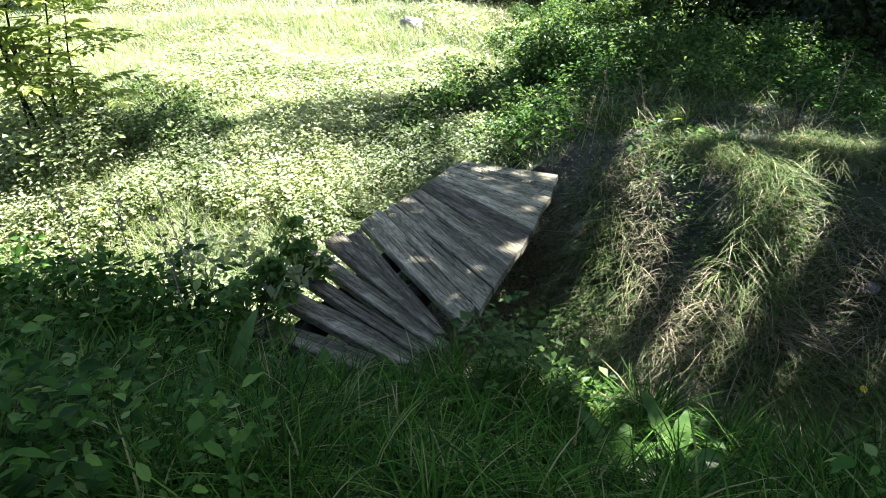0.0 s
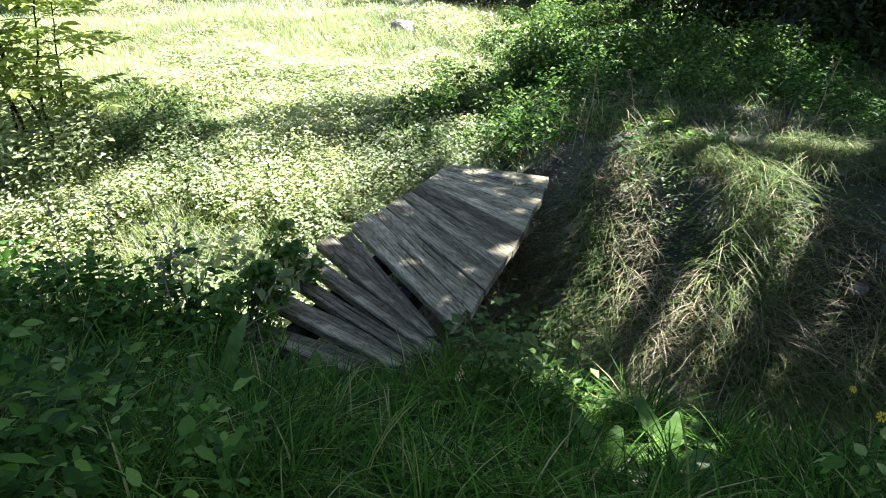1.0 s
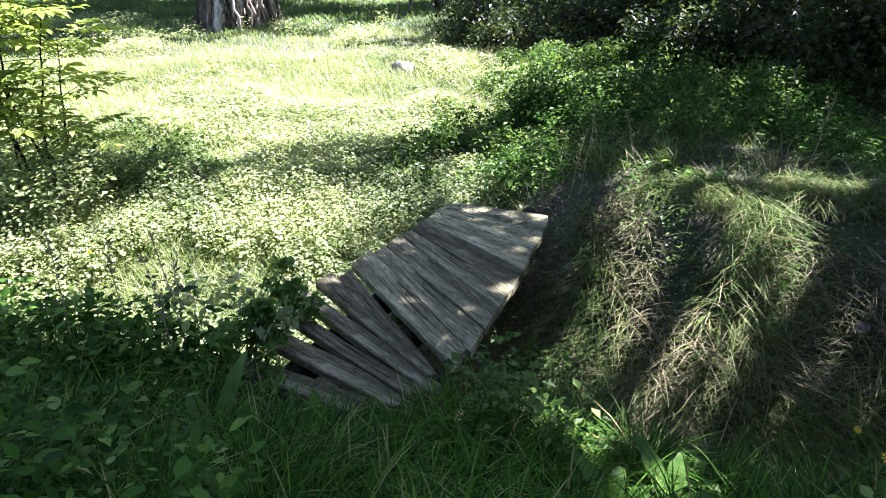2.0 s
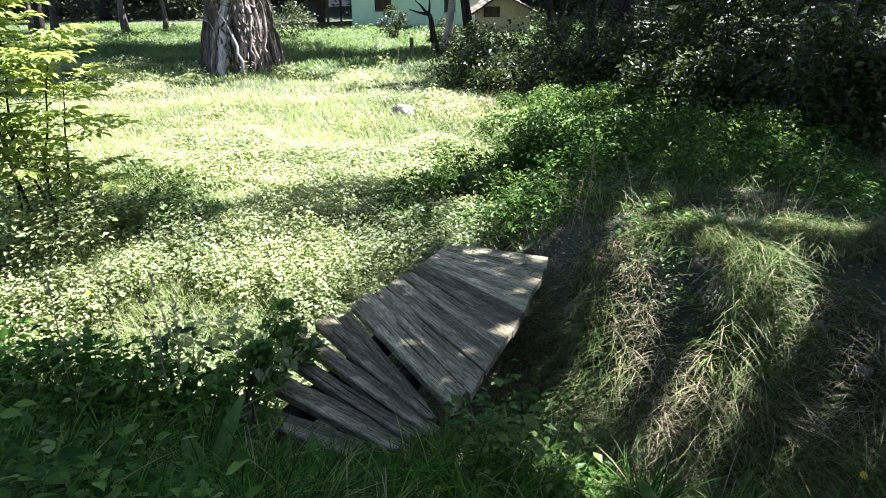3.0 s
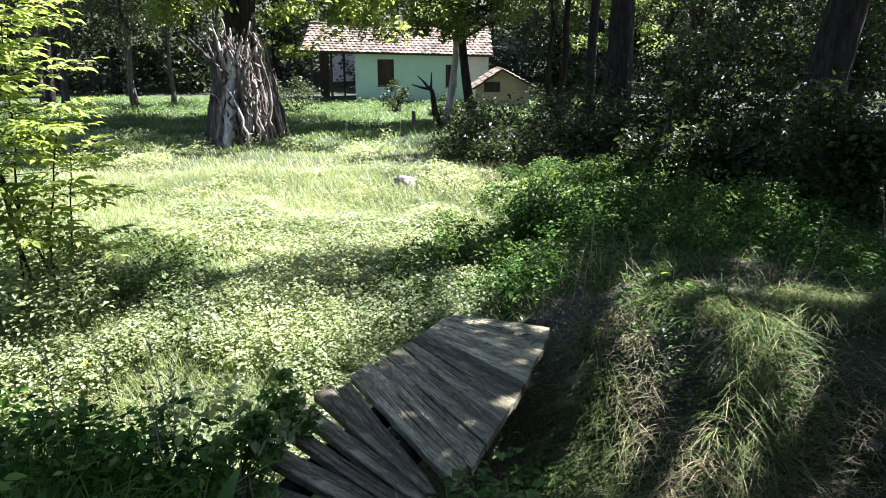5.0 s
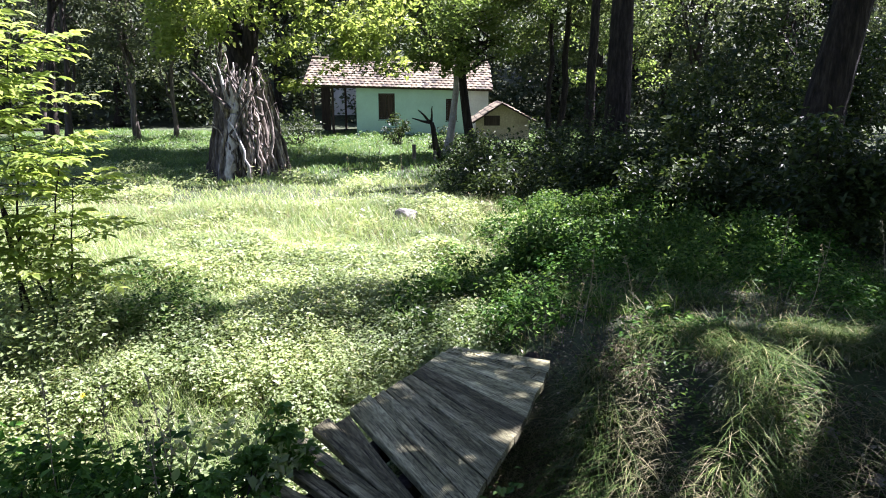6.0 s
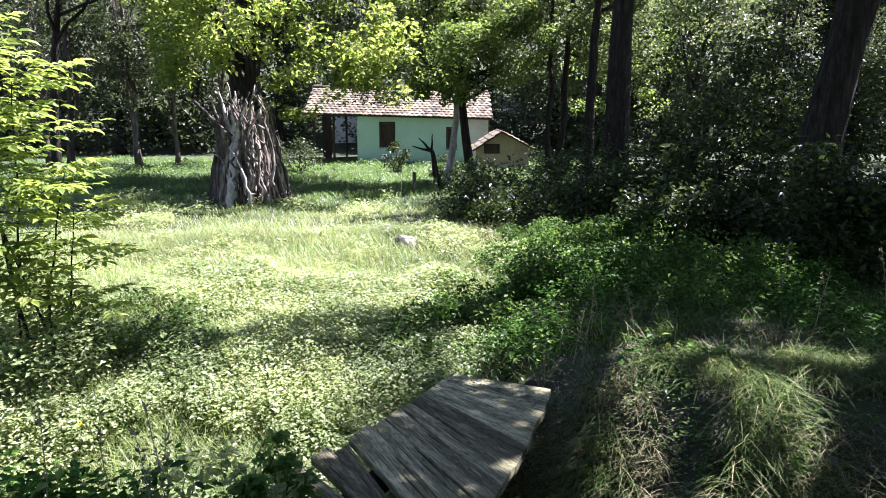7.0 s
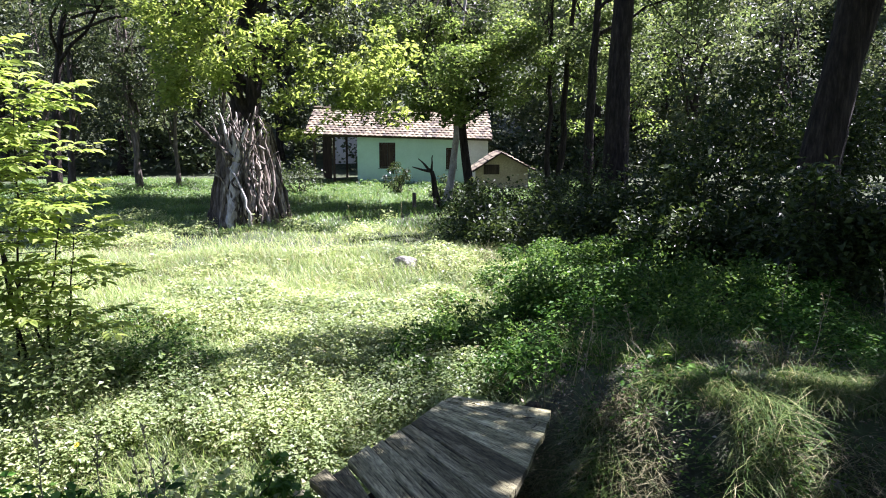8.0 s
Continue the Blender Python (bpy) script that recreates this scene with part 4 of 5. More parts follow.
def blades(name, label, P, height, width, lean, droop, mat):
    n = len(P)
    h = height * rng.uniform(0.45, 1.25, n)
    ob = link_mesh(name, *blade_arrays(P, h, width * rng.uniform(0.6, 1.3, n), lean * rng.uniform(0, 1.4, n), droop * rng.uniform(0.2, 1.5, n)), mat)
    return tagged(ob, label, "grass", kind="stuff")


def herbs(name, label, P, lift, leaf, mat, ratio=0.62, shape=LEAF4, tilt=0.5):
    n = len(P)
    P = P + np.stack([np.zeros(n), np.zeros(n), lift * rng.uniform(0.05, 1, n)], 1)
    D = rng.normal(size=(n, 3)) * np.array([1, 1, 0.45])
    N = rng.normal(size=(n, 3)) * tilt + np.array([0, 0, 1.0])
    L = leaf * rng.uniform(0.5, 1.3, n)
    ob = link_mesh(name, *leaf_arrays(P, D, N, L, L * ratio * rng.uniform(0.7, 1.2, n), shape), mat)
    return tagged(ob, label, "plants", kind="stuff")


def plants(name, label, P, height, count, leaf, mat, shape=LEAF4, ratio=0.65, spread_r=0.10):
    """Leafy plants: leaves set round leaning stems, the upper ones level and larger."""
    n = len(P)
    hill = 0.65 + 0.55 * np.clip(bumps(P[:, 0] * 2.2 + 5, P[:, 1] * 2.2) / 0.05, -1, 1)
    h = height * hill * rng.uniform(0.6, 1.25, n)
    lean = rng.normal(0, 0.22, (n, 2)) * h[:, None]
    Q, hh, ll = (np.repeat(a, count, axis=0) for a in (P, h, lean))
    g = rng.uniform(0.15, 1.0, len(Q)) ** 0.7
    a = rng.uniform(0, 6.283, len(Q))
    out = np.stack([np.cos(a), np.sin(a)], 1)
    Q = Q + np.concatenate([ll * g[:, None] + out * spread_r * rng.uniform(0.1, 1, len(Q))[:, None], (hh * g)[:, None]], 1)
    D = np.concatenate([out, rng.normal(-0.05, 0.35, (len(Q), 1))], 1)
    N = np.concatenate([out * 0.25, np.ones((len(Q), 1))], 1) + rng.normal(0, 0.32, (len(Q), 3))
    L = leaf * np.repeat(rng.uniform(0.55, 1.35, n), count) * rng.uniform(0.7, 1.2, len(Q)) * (0.7 + 0.4 * g)
    ob = link_mesh(name, *leaf_arrays(Q, D, N, L, L * ratio * rng.uniform(0.8, 1.2, len(Q)), shape), mat)
    return tagged(ob, label, "plants", kind="stuff")


def open_bank(x, y):
    return (y < lip(x) + 0.25) & ~on_bridge(x, y) & (np.hypot(x - 0.86, y - 2.02) > 0.28)


def tufted(name, label, P, per, height, width, mat):
    """Long grass growing in tufts, the blades arching outwards."""
    n = len(P) * per
    a = rng.uniform(0, 6.283, n)
    r = 0.05 * rng.uniform(0, 1, n) ** 0.5
    Q = np.repeat(P, per, axis=0) + np.stack([r * np.cos(a), r * np.sin(a), 0 * a], 1)
    h = np.repeat(height * rng.uniform(0.7, 1.2, len(P)), per) * rng.uniform(0.5, 1.2, n)
    sway = np.repeat(rng.uniform(0, 6.283, len(P)), per)
    V, I = blade_arrays(Q, h, width * rng.uniform(0.6, 1.4, n), rng.uniform(0.1, 0.55, n), rng.uniform(0.2, 1.0, n), np.where(rng.uniform(0, 1, n) < 0.35, sway + rng.normal(0, 0.4, n), a), True)
    return tagged(link_mesh(name, V, I, mat, None, True), label, "grass", kind="stuff")


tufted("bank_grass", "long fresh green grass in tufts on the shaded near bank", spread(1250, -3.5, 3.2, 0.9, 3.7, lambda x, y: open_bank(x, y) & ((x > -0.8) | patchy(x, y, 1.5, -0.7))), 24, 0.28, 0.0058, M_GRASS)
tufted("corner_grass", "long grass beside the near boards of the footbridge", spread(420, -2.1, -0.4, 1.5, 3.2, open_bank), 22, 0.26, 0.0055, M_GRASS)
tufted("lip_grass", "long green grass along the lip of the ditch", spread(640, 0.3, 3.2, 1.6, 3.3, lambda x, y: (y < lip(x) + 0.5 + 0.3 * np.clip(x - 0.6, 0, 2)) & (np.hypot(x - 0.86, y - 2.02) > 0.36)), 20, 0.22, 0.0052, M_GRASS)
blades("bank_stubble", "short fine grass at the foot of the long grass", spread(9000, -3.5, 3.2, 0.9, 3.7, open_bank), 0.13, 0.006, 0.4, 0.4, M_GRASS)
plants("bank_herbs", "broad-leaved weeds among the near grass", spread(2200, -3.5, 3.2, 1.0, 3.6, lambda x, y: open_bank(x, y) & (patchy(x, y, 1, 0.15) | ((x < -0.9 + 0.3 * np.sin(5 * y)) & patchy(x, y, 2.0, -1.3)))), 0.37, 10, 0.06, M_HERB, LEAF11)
plants("ditch_herbs", "small weeds in the ditch and on its banks", spread(3800, -6, 6, 2.4, 9.5, lambda x, y: (y > lip(x)) & ~on_bridge(x, y) & (x > -0.5) & patchy(x, y, 1.0, 0.2)), 0.16, 8, 0.042, M_HERB)
blades("fringe_grass", "green grass fringe at the lip of the ditch", spread(9000, 0.5, 3.4, 1.9, 4.2, lambda x, y: (y > lip(x)) & (y < lip(x) + 0.7) & ~on_bridge(x, y)), 0.15, 0.0045, 0.6, 0.8, M_GRASS)
blades("shade_grass", "green grass in the shade beyond the ditch", spread(26000, -1, 9, 5.0, 14, lambda x, y: (y > lip(x) + 2.2) & ~on_bridge(x, y) & (x > -0.4)), 0.24, 0.0065, 0.6, 0.8, M_TUFT)
plants("bank_weeds", "small leafy weeds dotted over the earth bank", spread(3200, 0.6, 4.6, 3.4, 6.6, lambda x, y: (y > lip(x) + 0.6) & (x > 0.25 + 0.33 * (y - 3.47)) & patchy(x + 9, y, 1.4, -0.3)), 0.16, 8, 0.038, M_LUSH)
plants("corner_herbs", "fresh weeds at the near corner of the footbridge", spread(900, 0.1, 1.1, 2.3, 4.4, lambda x, y: (y > lip(x) - 0.2) & (x > 0.22 + 0.33 * (y - 3.47))), 0.42, 11, 0.045, M_LUSH)


def falling(name, label, P, length, width, mat):
    """Limp grass that lies down the slope of the earth bank, tangled."""
    n = len(P)
    h = length * rng.uniform(0.4, 1.2, n)
    way = -1.75 + rng.normal(0, 0.75, n)
    V, I = blade_arrays(P, h, width * rng.uniform(0.6, 1.4, n), rng.uniform(0.25, 0.8, n), rng.uniform(0.6, 1.5, n), way, True)
    return tagged(link_mesh(name, V, I, mat, None, True), label, "grass", kind="stuff")


def earth_bank(x, y):
    return (y > lip(x) + 0.75) & (y < lip(x) + 3.6) & (x > 0.55 + 0.05 * y) & ~on_bridge(x, y)


falling("hanging_grass", "olive grass hanging limp down the earth bank", spread(36000, 0.6, 5.0, 3.2, 6.8, lambda x, y: earth_bank(x, y) & patchy(x, y, 1.3, -0.9)), 0.30, 0.0048, M_TUFT)
falling("hanging_straw", "bleached straw matted over the earth bank", spread(19000, 0.6, 5.0, 3.0, 6.6, lambda x, y: earth_bank(x, y) & patchy(x + 3, y, 1.1, -0.3)), 0.24, 0.0045, M_DRY)
falling("ditch_straw", "pale straw and litter in the ditch by the footbridge", spread(14000, -0.2, 1.5, 3.2, 5.6, lambda x, y: (y > lip(x) + 0.6)), 0.15, 0.004, M_DRY)
herbs("leaf_litter", "grey-brown dead leaves and chips strewn on the earth bank", spread(17000, -0.3, 5, 2.9, 7.0, lambda x, y: (y > lip(x) + 0.6)), 0.03, 0.036, M_LITTER, 0.7, LEAF4, 0.6)
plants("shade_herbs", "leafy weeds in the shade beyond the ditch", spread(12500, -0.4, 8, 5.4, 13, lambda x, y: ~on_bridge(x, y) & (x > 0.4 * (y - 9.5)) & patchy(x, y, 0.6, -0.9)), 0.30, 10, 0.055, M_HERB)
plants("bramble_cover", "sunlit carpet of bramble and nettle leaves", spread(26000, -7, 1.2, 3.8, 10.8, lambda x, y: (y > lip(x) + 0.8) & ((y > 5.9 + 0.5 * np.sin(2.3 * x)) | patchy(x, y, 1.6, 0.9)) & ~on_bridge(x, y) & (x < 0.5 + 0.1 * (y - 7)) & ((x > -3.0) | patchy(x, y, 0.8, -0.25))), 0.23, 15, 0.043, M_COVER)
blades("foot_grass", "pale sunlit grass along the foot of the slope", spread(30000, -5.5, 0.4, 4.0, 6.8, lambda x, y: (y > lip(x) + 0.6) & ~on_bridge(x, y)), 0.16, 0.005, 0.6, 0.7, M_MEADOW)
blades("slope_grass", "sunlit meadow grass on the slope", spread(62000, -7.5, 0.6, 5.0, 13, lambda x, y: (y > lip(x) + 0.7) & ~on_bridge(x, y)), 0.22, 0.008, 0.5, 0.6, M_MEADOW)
# darker leaves deepen the cast shadow here, shade put into their colour
plants("shadow_weeds", "tall weeds on the slope, shade put into their dull green", spread(700, -4.2, -2.0, 6.5, 8.5, lambda x, y: ((x + 3.2) / 0.95) ** 2 + ((y - 7.5) / 0.85) ** 2 < 1), 0.42, 13, 0.045, M_LUSH)
plants("sapling_weeds", "tall weeds round the foot of the sapling", spread(700, -5.4, -3.1, 6.0, 7.8), 0.5, 11, 0.055, M_COVER)
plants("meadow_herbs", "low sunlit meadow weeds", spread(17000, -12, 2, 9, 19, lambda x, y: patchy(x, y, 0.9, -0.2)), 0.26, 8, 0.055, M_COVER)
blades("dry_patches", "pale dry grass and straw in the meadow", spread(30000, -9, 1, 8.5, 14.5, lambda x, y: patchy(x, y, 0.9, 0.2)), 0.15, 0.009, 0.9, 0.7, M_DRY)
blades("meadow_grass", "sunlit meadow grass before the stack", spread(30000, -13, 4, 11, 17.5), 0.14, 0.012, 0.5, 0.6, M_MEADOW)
blades("stack_grass", "green grass round and behind the stack", spread(26000, -18, 5, 16.5, 25), 0.2, 0.02, 0.5, 0.5, M_FARGRASS)
blades("far_grass", "bright grass before the house and woods", spread(52000, -18, 8, 21, 34), 0.18, 0.018, 0.5, 0.5, M_FARGRASS)
plants("far_herbs", "leafy weeds in the grass before the house", spread(5000, -16, 5, 20, 32), 0.22, 8, 0.08, M_FARGRASS)


def around(n):
    """The bank beside and behind the camera."""
    x, y = rng.uniform(-13, 13, n), rng.uniform(-11, 9, n)
    k = (np.abs(x) > 0.66 * y + 1.2) & (np.hypot(x, y) > 0.35)
    x, y = x[k], y[k]
    return np.stack([x, y, ground_z(x, y) - 0.01], 1)


blades("surrounding_grass", "grass on the bank beside and behind the tripod", around(20000), 0.2, 0.03, 0.5, 0.6, M_GRASS)


# ---- single plants, stones and sticks ----
def long_leaf(length, width, rise, droop, wave):
    """A long dock leaf with a folded midrib and a wavy edge, growing along +x."""
    n, V, I = 8, [], []
    for i in range(n):
        f = i / (n - 1)
        w = width * (math.sin(math.pi * min(1, 0.12 + 0.88 * f) ** 0.8) * 0.5 + 0.02) * (1 if i < n - 1 else 0.1)
        x, z = length * f * (1 - 0.25 * droop * f), length * (rise * f - droop * f * f)
        e = wave * math.sin(f * 19)
        V += [(x, -w, z + 0.25 * w + e), (x, 0, z), (x, w, z + 0.25 * w - e)]
    for i in range(n - 1):
        a = 3 * i
        I += [(a, a + 3, a + 4), (a, a + 4, a + 1), (a + 1, a + 4, a + 5), (a + 1, a + 5, a + 2)]
    return np.array(V), np.array(I)


def build_dock(x, y, size, leaves, rise=1.2):
    z = float(ground_z(x, y)) - 0.02
    dock = thing("dock_plant", (x, y, z), "broad-leaved dock plant with long light green leaves", "weed", "dock plants")
    for k in range(leaves):
        ob = link_mesh("leaf", *long_leaf(size * rng.uniform(0.7, 1.1), size * 0.25, rise * rng.uniform(0.35, 1.0), rng.uniform(0.5, 1.1), 0.005), M_DOCK, dock, True)
        ob.matrix_basis = pose(0, 0, 0.02, rng.uniform(-15, 15), 0, 360 * k / leaves + rng.uniform(-25, 25))


M_DOCK = leaf_material("dock_leaves", [(0.0, (0.06, 0.14, 0.025)), (1.0, (0.095, 0.20, 0.04))], 0.4, 0.45, patch=9, gloss=0.15)
for x, y, size, n in ((0.84, 2.10, 0.34, 7), (0.60, 2.02, 0.28, 5), (0.98, 2.25, 0.2, 5), (-1.5, 3.05, 0.34, 5), (-0.62, 2.5, 0.25, 5), (0.4, 2.0, 0.24, 4), (-1.05, 2.3, 0.22, 5), (0.75, 1.75, 0.2, 5), (-0.2, 2.1, 0.2, 4)):
    build_dock(x, y, size * 0.85, n, 1.4)
# brambles beside the boards take the pale leaf colour to look lit
for x, y, r, h in ((-1.5, 3.3, 0.3, 0.34), (-1.35, 3.3, 0.34, 0.3), (-1.3, 3.55, 0.26, 0.5), (-1.9, 3.2, 0.4, 0.35), (-2.4, 3.1, 0.4, 0.35)):
    make_shrub((x, y), "bramble trailing over the bank beside the footbridge", r, r, h, 6, 30, 0.062, M_HERB if x < -1.7 else M_COVER, 3, "brambles", "bramble", (0.22, 0.40) if x > -1.7 else (0, 0.1))


def build_stone(x, y, size, flat, label):
    bm = bmesh.new()
    bmesh.ops.create_icosphere(bm, subdivisions=3, radius=1)
    k = rng.uniform(0, 50)
    for v in bm.verts:
        d = noise.noise(v.co * 1.3 + Vector((k, 0, 0))) * 0.35 + noise.noise(v.co * 3.5 + Vector((0, k, 0))) * 0.12
        v.co = Vector((v.co.x * size, v.co.y * size * 0.8, v.co.z * size * flat)) * (1 + d)
    ob = part("stone", bm, M_STONE, None, label)
    ob.matrix_basis = pose(x, y, float(ground_z(x, y)) + size * flat * (0.3 if size > 0.15 else -0.15), rng.uniform(-15, 15), rng.uniform(-15, 15), rng.uniform(0, 360))
    tagged(ob, label, "stone", "stones")


build_stone(-0.62, 12.0, 0.2, 0.7, "pale limestone lump in the sunlit grass")
for x, y, size in ((2.55, 4.45, 0.06), (2.75, 4.2, 0.07), (2.3, 5.2, 0.08), (2.6, 5.6, 0.09), (2.9, 5.0, 0.07), (3.2, 5.4, 0.08), (1.05, 5.3, 0.09), (3.0, 4.4, 0.06), (3.4, 6.0, 0.10)):
    build_stone(x, y, size, 0.5, "small pale stone in the earth bank")
build_stone(3.4, 11.6, 0.3, 0.5, "grey stone slab under the shrubs")


def build_stalk(x, y, h, lean, name="weed_stalk", label="thin dry weed stalk standing on the bank", head=False):
    z = float(ground_z(x, y)) - 0.02
    ob = thing(name, (x, y, z), label, "weed", name)
    p = wander((0, 0, 0), (lean[0], lean[1], h), 8, 0.08)
    link_mesh("stem", *tube_arrays(p, np.linspace(0.004, 0.0018, 8), 5), M_STRAW, ob, True)
    n = 26
    g = rng.uniform(0.45, 1, n)
    P = np.stack([np.interp(g, np.linspace(0, 1, 8), p[:, i]) for i in range(3)], 1)
    D = rng.normal(size=(n, 3)) + np.array([0, 0, 0.4])
    link_mesh("leaves" if head else "seed_head", *leaf_arrays(P, D, rng.normal(size=(n, 3)), rng.uniform(0.02, 0.05, n), 0.015, LEAF4), M_HERB if head else M_DRY, ob)["kind"] = "stuff"
    if head:
        bm = bmesh.new()
        bmesh.ops.create_icosphere(bm, subdivisions=1, radius=0.008)
        for k in range(8):
            a = k * math.pi / 4
            c = [bm.verts.new((math.cos(a + d) * r, math.sin(a + d) * r, zz)) for d, r, zz in ((0, 0.006, 0.003), (-0.3, 0.018, 0.006), (0, 0.024, 0.004), (0.3, 0.018, 0.006))]
            bm.faces.new(c)
        fl = part("flower", bm, M_YELLOW, ob, "small yellow flower")
        fl.location = tuple(p[-1])
        fl.rotation_euler = (0.7, 0, 0)


M_STRAW = rough_material("straw", [(0.3, (0.20, 0.17, 0.10)), (0.7, (0.40, 0.35, 0.22))], 20)
M_YELLOW = rough_material("yellow_petals", [(0.3, (0.65, 0.45, 0.02)), (0.7, (0.80, 0.60, 0.04))], 30, bump=0.1)
for x, y, h in ((2.26, 3.35, 0.45), (1.6, 2.2, 0.35), (2.45, 3.3, 0.4), (0.75, 3.6, 0.25), (-3.0, 5.6, 0.4), (-2.2, 5.2, 0.4)):
    build_stalk(x, y, h, (0.05, -0.03), "yellow_wildflower", "yellow wildflower on a thin leafy stem", True)
for k in range(26):
    x, y = ((rng.uniform(0.9, 4.5), rng.uniform(4.0, 8.0)) if k < 12 else (rng.uniform(-3.0, -0.2), rng.uniform(16, 21)) if k < 20 else (rng.uniform(-2.2, -1.2), rng.uniform(3.0, 3.3)))
    build_stalk(x, y, rng.uniform(0.4, 0.8), (rng.uniform(-0.15, 0.15), rng.uniform(-0.15, 0.1)))


def build_tuft(x, y, length, count, droop, mat, fall=0.65):
    z = float(ground_z(x, y)) - 0.02
    tuft = thing("grass_tuft", (x, y, z), "tuft of long arching grass on the earth bank", "grass tuft", "grass tufts")
    a = rng.uniform(0, 6.283, count)
    r = 0.16 * rng.uniform(0, 1, count) ** 0.5
    P = np.stack([r * np.cos(a), r * np.sin(a), 0 * a], 1)
    h = length * rng.uniform(0.5, 1.15, count)
    V, I = blade_arrays(P, h, 0.0048 * rng.uniform(0.6, 1.3, count), rng.uniform(0.1, 0.7, count), droop * rng.uniform(0.4, 1.3, count), np.where(rng.uniform(0, 1, count) < fall, -1.6 + rng.normal(0, 0.7, count), a))
    link_mesh("blade_mass", V, I, mat, tuft)["kind"] = "stuff"


for k in range(38):
    if k < 14:      # the great arching tufts low on the steep bank
        x, y, length, droop = rng.uniform(1.9, 3.0), rng.uniform(3.4, 4.1), rng.uniform(0.40, 0.58), 1.0
    elif k < 32:    # along the brow
        x, y, length, droop = rng.uniform(1.1, 4.2), rng.uniform(4.9, 7.5), rng.uniform(0.22, 0.36), 1.0
    else:           # by the foot of the footbridge
        x, y, length, droop = rng.uniform(1.0, 1.4), rng.uniform(4.6, 5.6), rng.uniform(0.2, 0.3), 1.1
    build_tuft(x, y, length, 110, droop, M_TUFT if k % 4 else M_DRY, 0.7)
for k in range(16):
    x = rng.uniform(0.35, 1.9)
    if 0.55 < x < 1.15:
        continue
    build_tuft(x, float(lip(x)) - rng.uniform(-0.05, 0.35), rng.uniform(0.15, 0.24), 60, 0.8, M_GRASS if k % 4 else M_TUFT, 0.1)


def build_outbuilding():
    g = float(ground_z(-5.6, 44)) - 0.1
    ob = thing("outbuilding", (-5.6, 44, g), "small whitewashed outbuilding far behind the house", "outbuilding")
    bm = bmesh.new()
    box(bm, (-0.9, 0, 0), (1.2, 2.0, 2.2))
    part("wall", bm, M_WHITE, ob)
    bm = bmesh.new()
    vs = [bm.verts.new(c) for c in ((-1.1, -0.3, 2.2), (1.4, -0.3, 2.2), (1.4, 2.3, 2.2), (-1.1, 2.3, 2.2), (-1.1, 1.0, 2.9), (1.4, 1.0, 2.9))]
    for f in ((0, 1, 5, 4), (2, 3, 4, 5), (0, 4, 3), (1, 2, 5), (3, 2, 1, 0)):
        bm.faces.new([vs[i] for i in f])
    part("roof", bm, M_TILE, ob)


build_outbuilding()


def build_hanging_twig(x, y, z, drop, sway):
    ob = thing("hanging_branch", (x, y, z), "thin bare branch hanging from the canopy", "branch", "hanging branches")
    p = wander((0, 0, 0), (sway, 0, -drop), 10, 0.16)
    link_mesh("twig", *tube_arrays(p, np.linspace(0.014, 0.004, 10), 5), M_BARK, ob, True)
    for j in (3, 5, 7):
        e = p[j] + np.array((rng.uniform(-0.5, 0.5), rng.uniform(-0.2, 0.2), -rng.uniform(0.2, 0.6)))
        link_mesh("side_twig", *tube_arrays(wander(p[j], e, 6, 0.2), np.linspace(0.007, 0.002, 6), 4), M_BARK, ob, True)


for x, y, z, d, w in ((4.75, 15.0, 6.8, 3.6, 0.3), (5.1, 15.2, 6.9, 4.0, -0.2), (4.3, 14.6, 6.6, 3.2, 0.5), (2.0, 16.0, 6.6, 2.6, -0.4), (5.6, 15.6, 7.0, 3.4, 0.3)):
    build_hanging_twig(x, y, z, d, w)


def build_post(x, y, h, r, lean):
    z = float(ground_z(x, y)) - 0.05
    p = wander((0, 0, 0), (lean, 0, h), 6, 0.05)
    ob = link_mesh("fence_post", *tube_arrays(p, np.linspace(r, r * 0.9, 6), 9, 0.12), M_POLE, None, True)
    ob.location = (x, y, z)
    tagged(ob, "short weathered fence post standing in the grass", "post", "fence posts")


for x, y, h, r, w in ((-0.80, 20.2, 0.55, 0.06, 0.0), (-0.25, 20.4, 0.40, 0.05, 0.03), (1.6, 20.6, 0.5, 0.05, -0.04)):
    build_post(x, y, h, r, w)


def build_snag(x, y):
    z = float(ground_z(x, y)) - 0.05
    ob = thing("broken_stump", (x, y, z), "dark broken stump with a forked top", "stump")
    p = wander((0, 0, 0), (-0.22, 0, 1.15), 8, 0.10)
    link_mesh("trunk", *tube_arrays(p, np.linspace(0.11, 0.06, 8), 9, 0.12), M_BARK, ob, True)
    for dx, dz in ((-0.38, 0.35), (0.02, 0.45), (-0.55, 0.12)):
        link_mesh("branch", *tube_arrays(wander(p[-1], p[-1] + np.array((dx, 0, dz)), 6, 0.15), np.linspace(0.045, 0.012, 6), 6, 0.1), M_BARK, ob, True)


build_snag(-0.1, 20.8)
for x, y, r, h in ((-1.7, 27.5, 0.5, 1.3), (-5.3, 27.0, 0.9, 1.5), (-6.6, 27.6, 1.0, 1.9), (0.2, 25.0, 0.6, 1.0), (3.6, 26.0, 0.8, 1.2)):
    make_shrub((x, y), "leafy wild shrub in front of the old house", r, r, h, 16, 60, 0.10, M_SHRUB, 14)


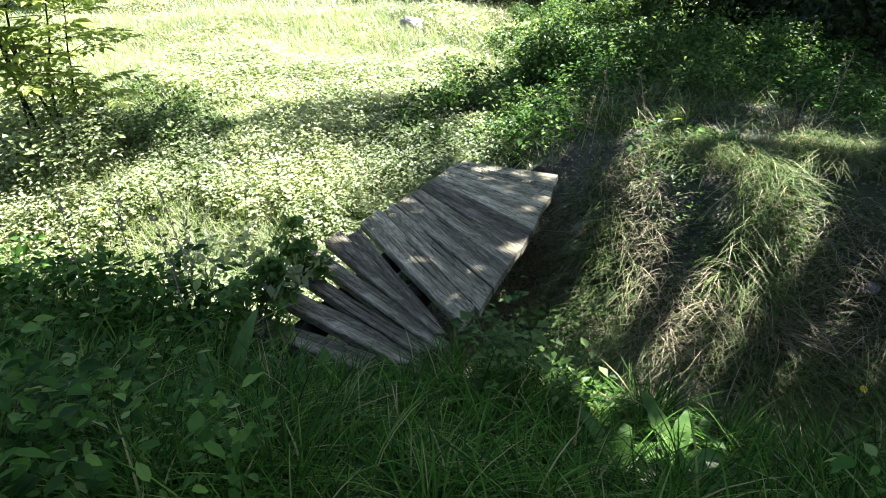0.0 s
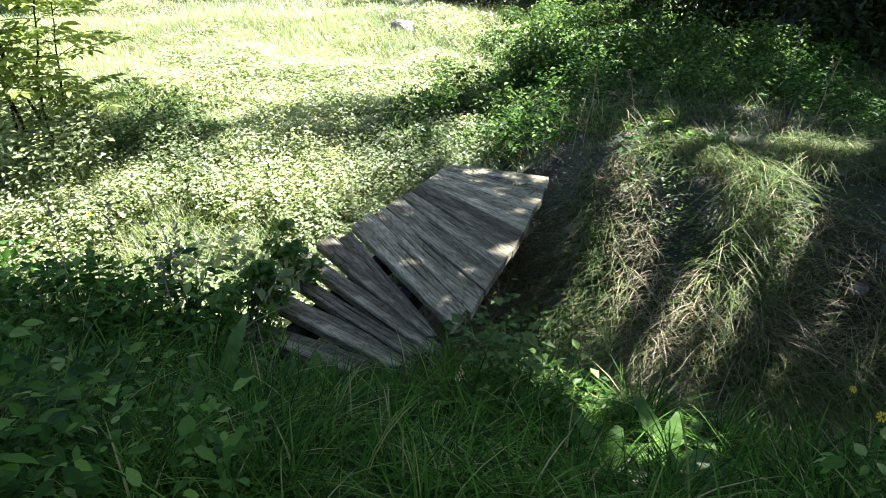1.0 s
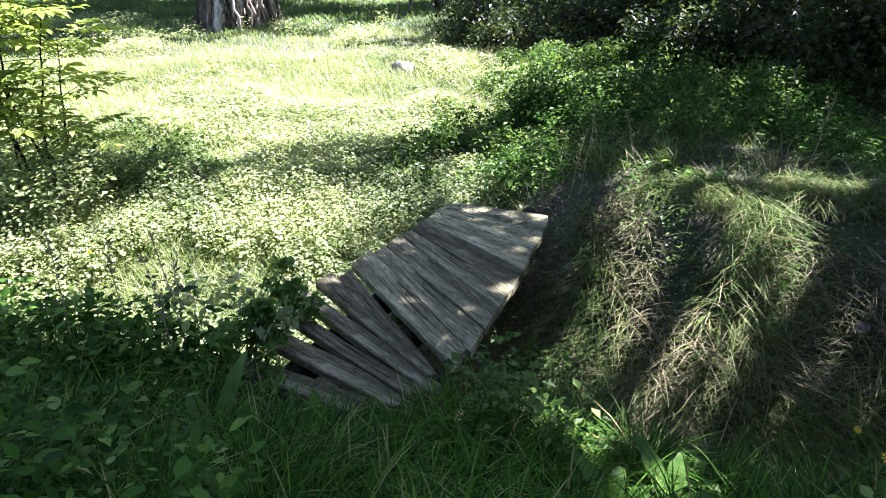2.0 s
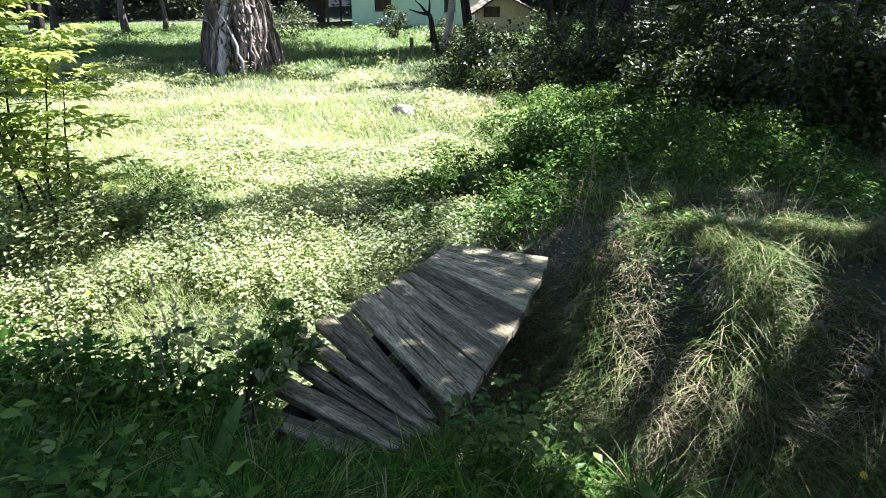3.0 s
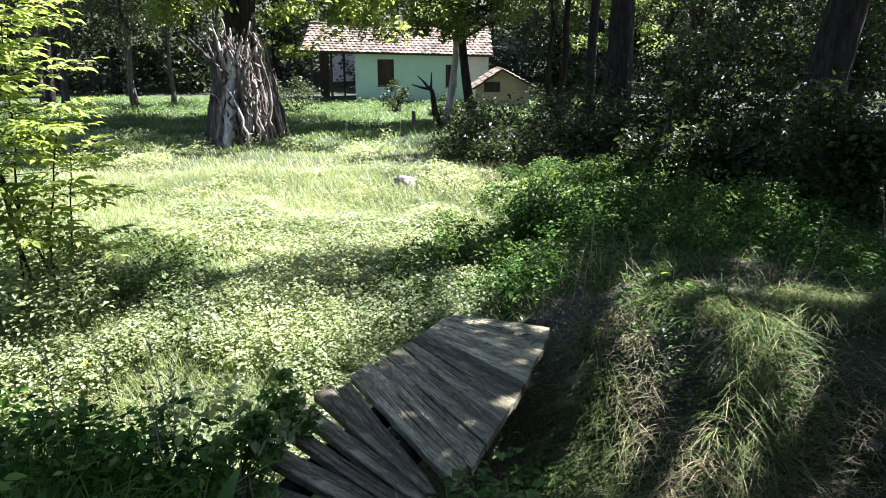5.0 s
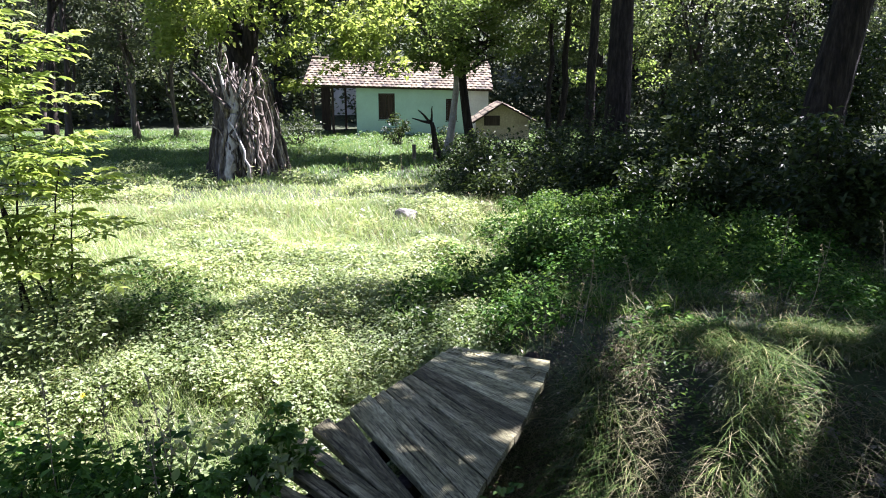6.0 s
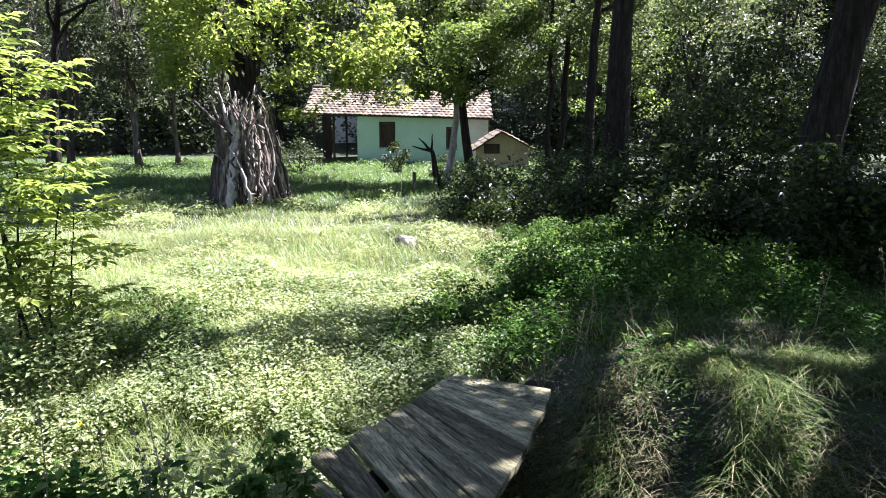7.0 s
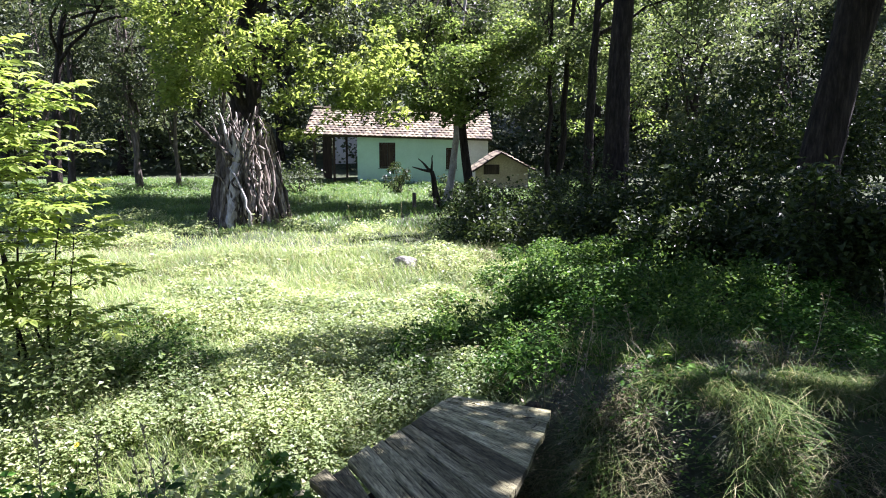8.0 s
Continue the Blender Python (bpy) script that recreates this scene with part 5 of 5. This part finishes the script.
def build_deck_litter():
    """Fallen twigs and curled leaves lying on the far boards."""
    for k in range(6):
        x = rng.uniform(0.2, 0.75)
        y = rng.uniform(5.55, 5.8) - 0.45 * (x - 0.3)
        a, ln = rng.uniform(0, 6.283), rng.uniform(0.05, 0.12)
        ob = link_mesh("fallen_twig", *tube_arrays(wander((0, 0, 0), (ln * math.cos(a), ln * math.sin(a), 0.0), 6, 0.12) * np.array([1, 1, 0.15]), np.linspace(0.0028, 0.0014, 6), 5), M_BARK, None, True)
        ob.location = (x, y, bridge_z(y) + 0.014)
        tagged(ob, "thin dry twig fallen on the footbridge boards", "twig", "fallen twigs")
    n = 60
    x = rng.uniform(0.0, 0.8, n)
    y = 6.1 - 0.55 * x - rng.uniform(0, 0.5, n) ** 1.5
    P = np.stack([x, y, bridge_z(y) + 0.016], 1)
    D = rng.normal(size=(n, 3)) * np.array([1, 1, 0.15])
    ob = link_mesh("fallen_leaves", *leaf_arrays(P, D, rng.normal(0, 0.25, (n, 3)) + np.array([0, 0, 1.0]), rng.uniform(0.02, 0.05, n), 0.02, LEAF4), M_DRY)
    tagged(ob, "dry curled leaves strewn over the end of the footbridge", "leaves", kind="stuff")


build_deck_litter()

# ---- leaves over the loose ends of the boards ----
for x, y, r, h, sx, sy in ((-1.22, 2.95, 0.22, 0.36, 0.0, 0.05), (-1.5, 2.95, 0.3, 0.36, 0.0, 0.1), (-1.1, 3.0, 0.2, 0.42, 0.04, 0.2), (-1.12, 3.05, 0.17, 0.42, 0.12, 0.52), (-1.12, 3.08, 0.15, 0.42, 0.2, 0.8), (-1.85, 2.9, 0.3, 0.36, 0.0, 0.1)):
    # lighter dock leaf colour lifts the brambles that stand in shade
    make_shrub((x, y), "leafy bramble growing over the loose ends of the planks", r, r, h, 12, 34, 0.056, M_DOCK if x > -1.2 else M_HERB, 4, "brambles", "bramble", (sx, sy))
build_dock(-1.40, 3.0, 0.19, 5, 1.5)
build_dock(-1.58, 3.22, 0.27, 4, 1.5)
build_dock(-0.95, 2.45, 0.30, 5, 1.8)
build_dock(-0.55, 2.55, 0.28, 4, 2.0)
build_dock(1.25, 2.2, 0.24, 5, 1.3)
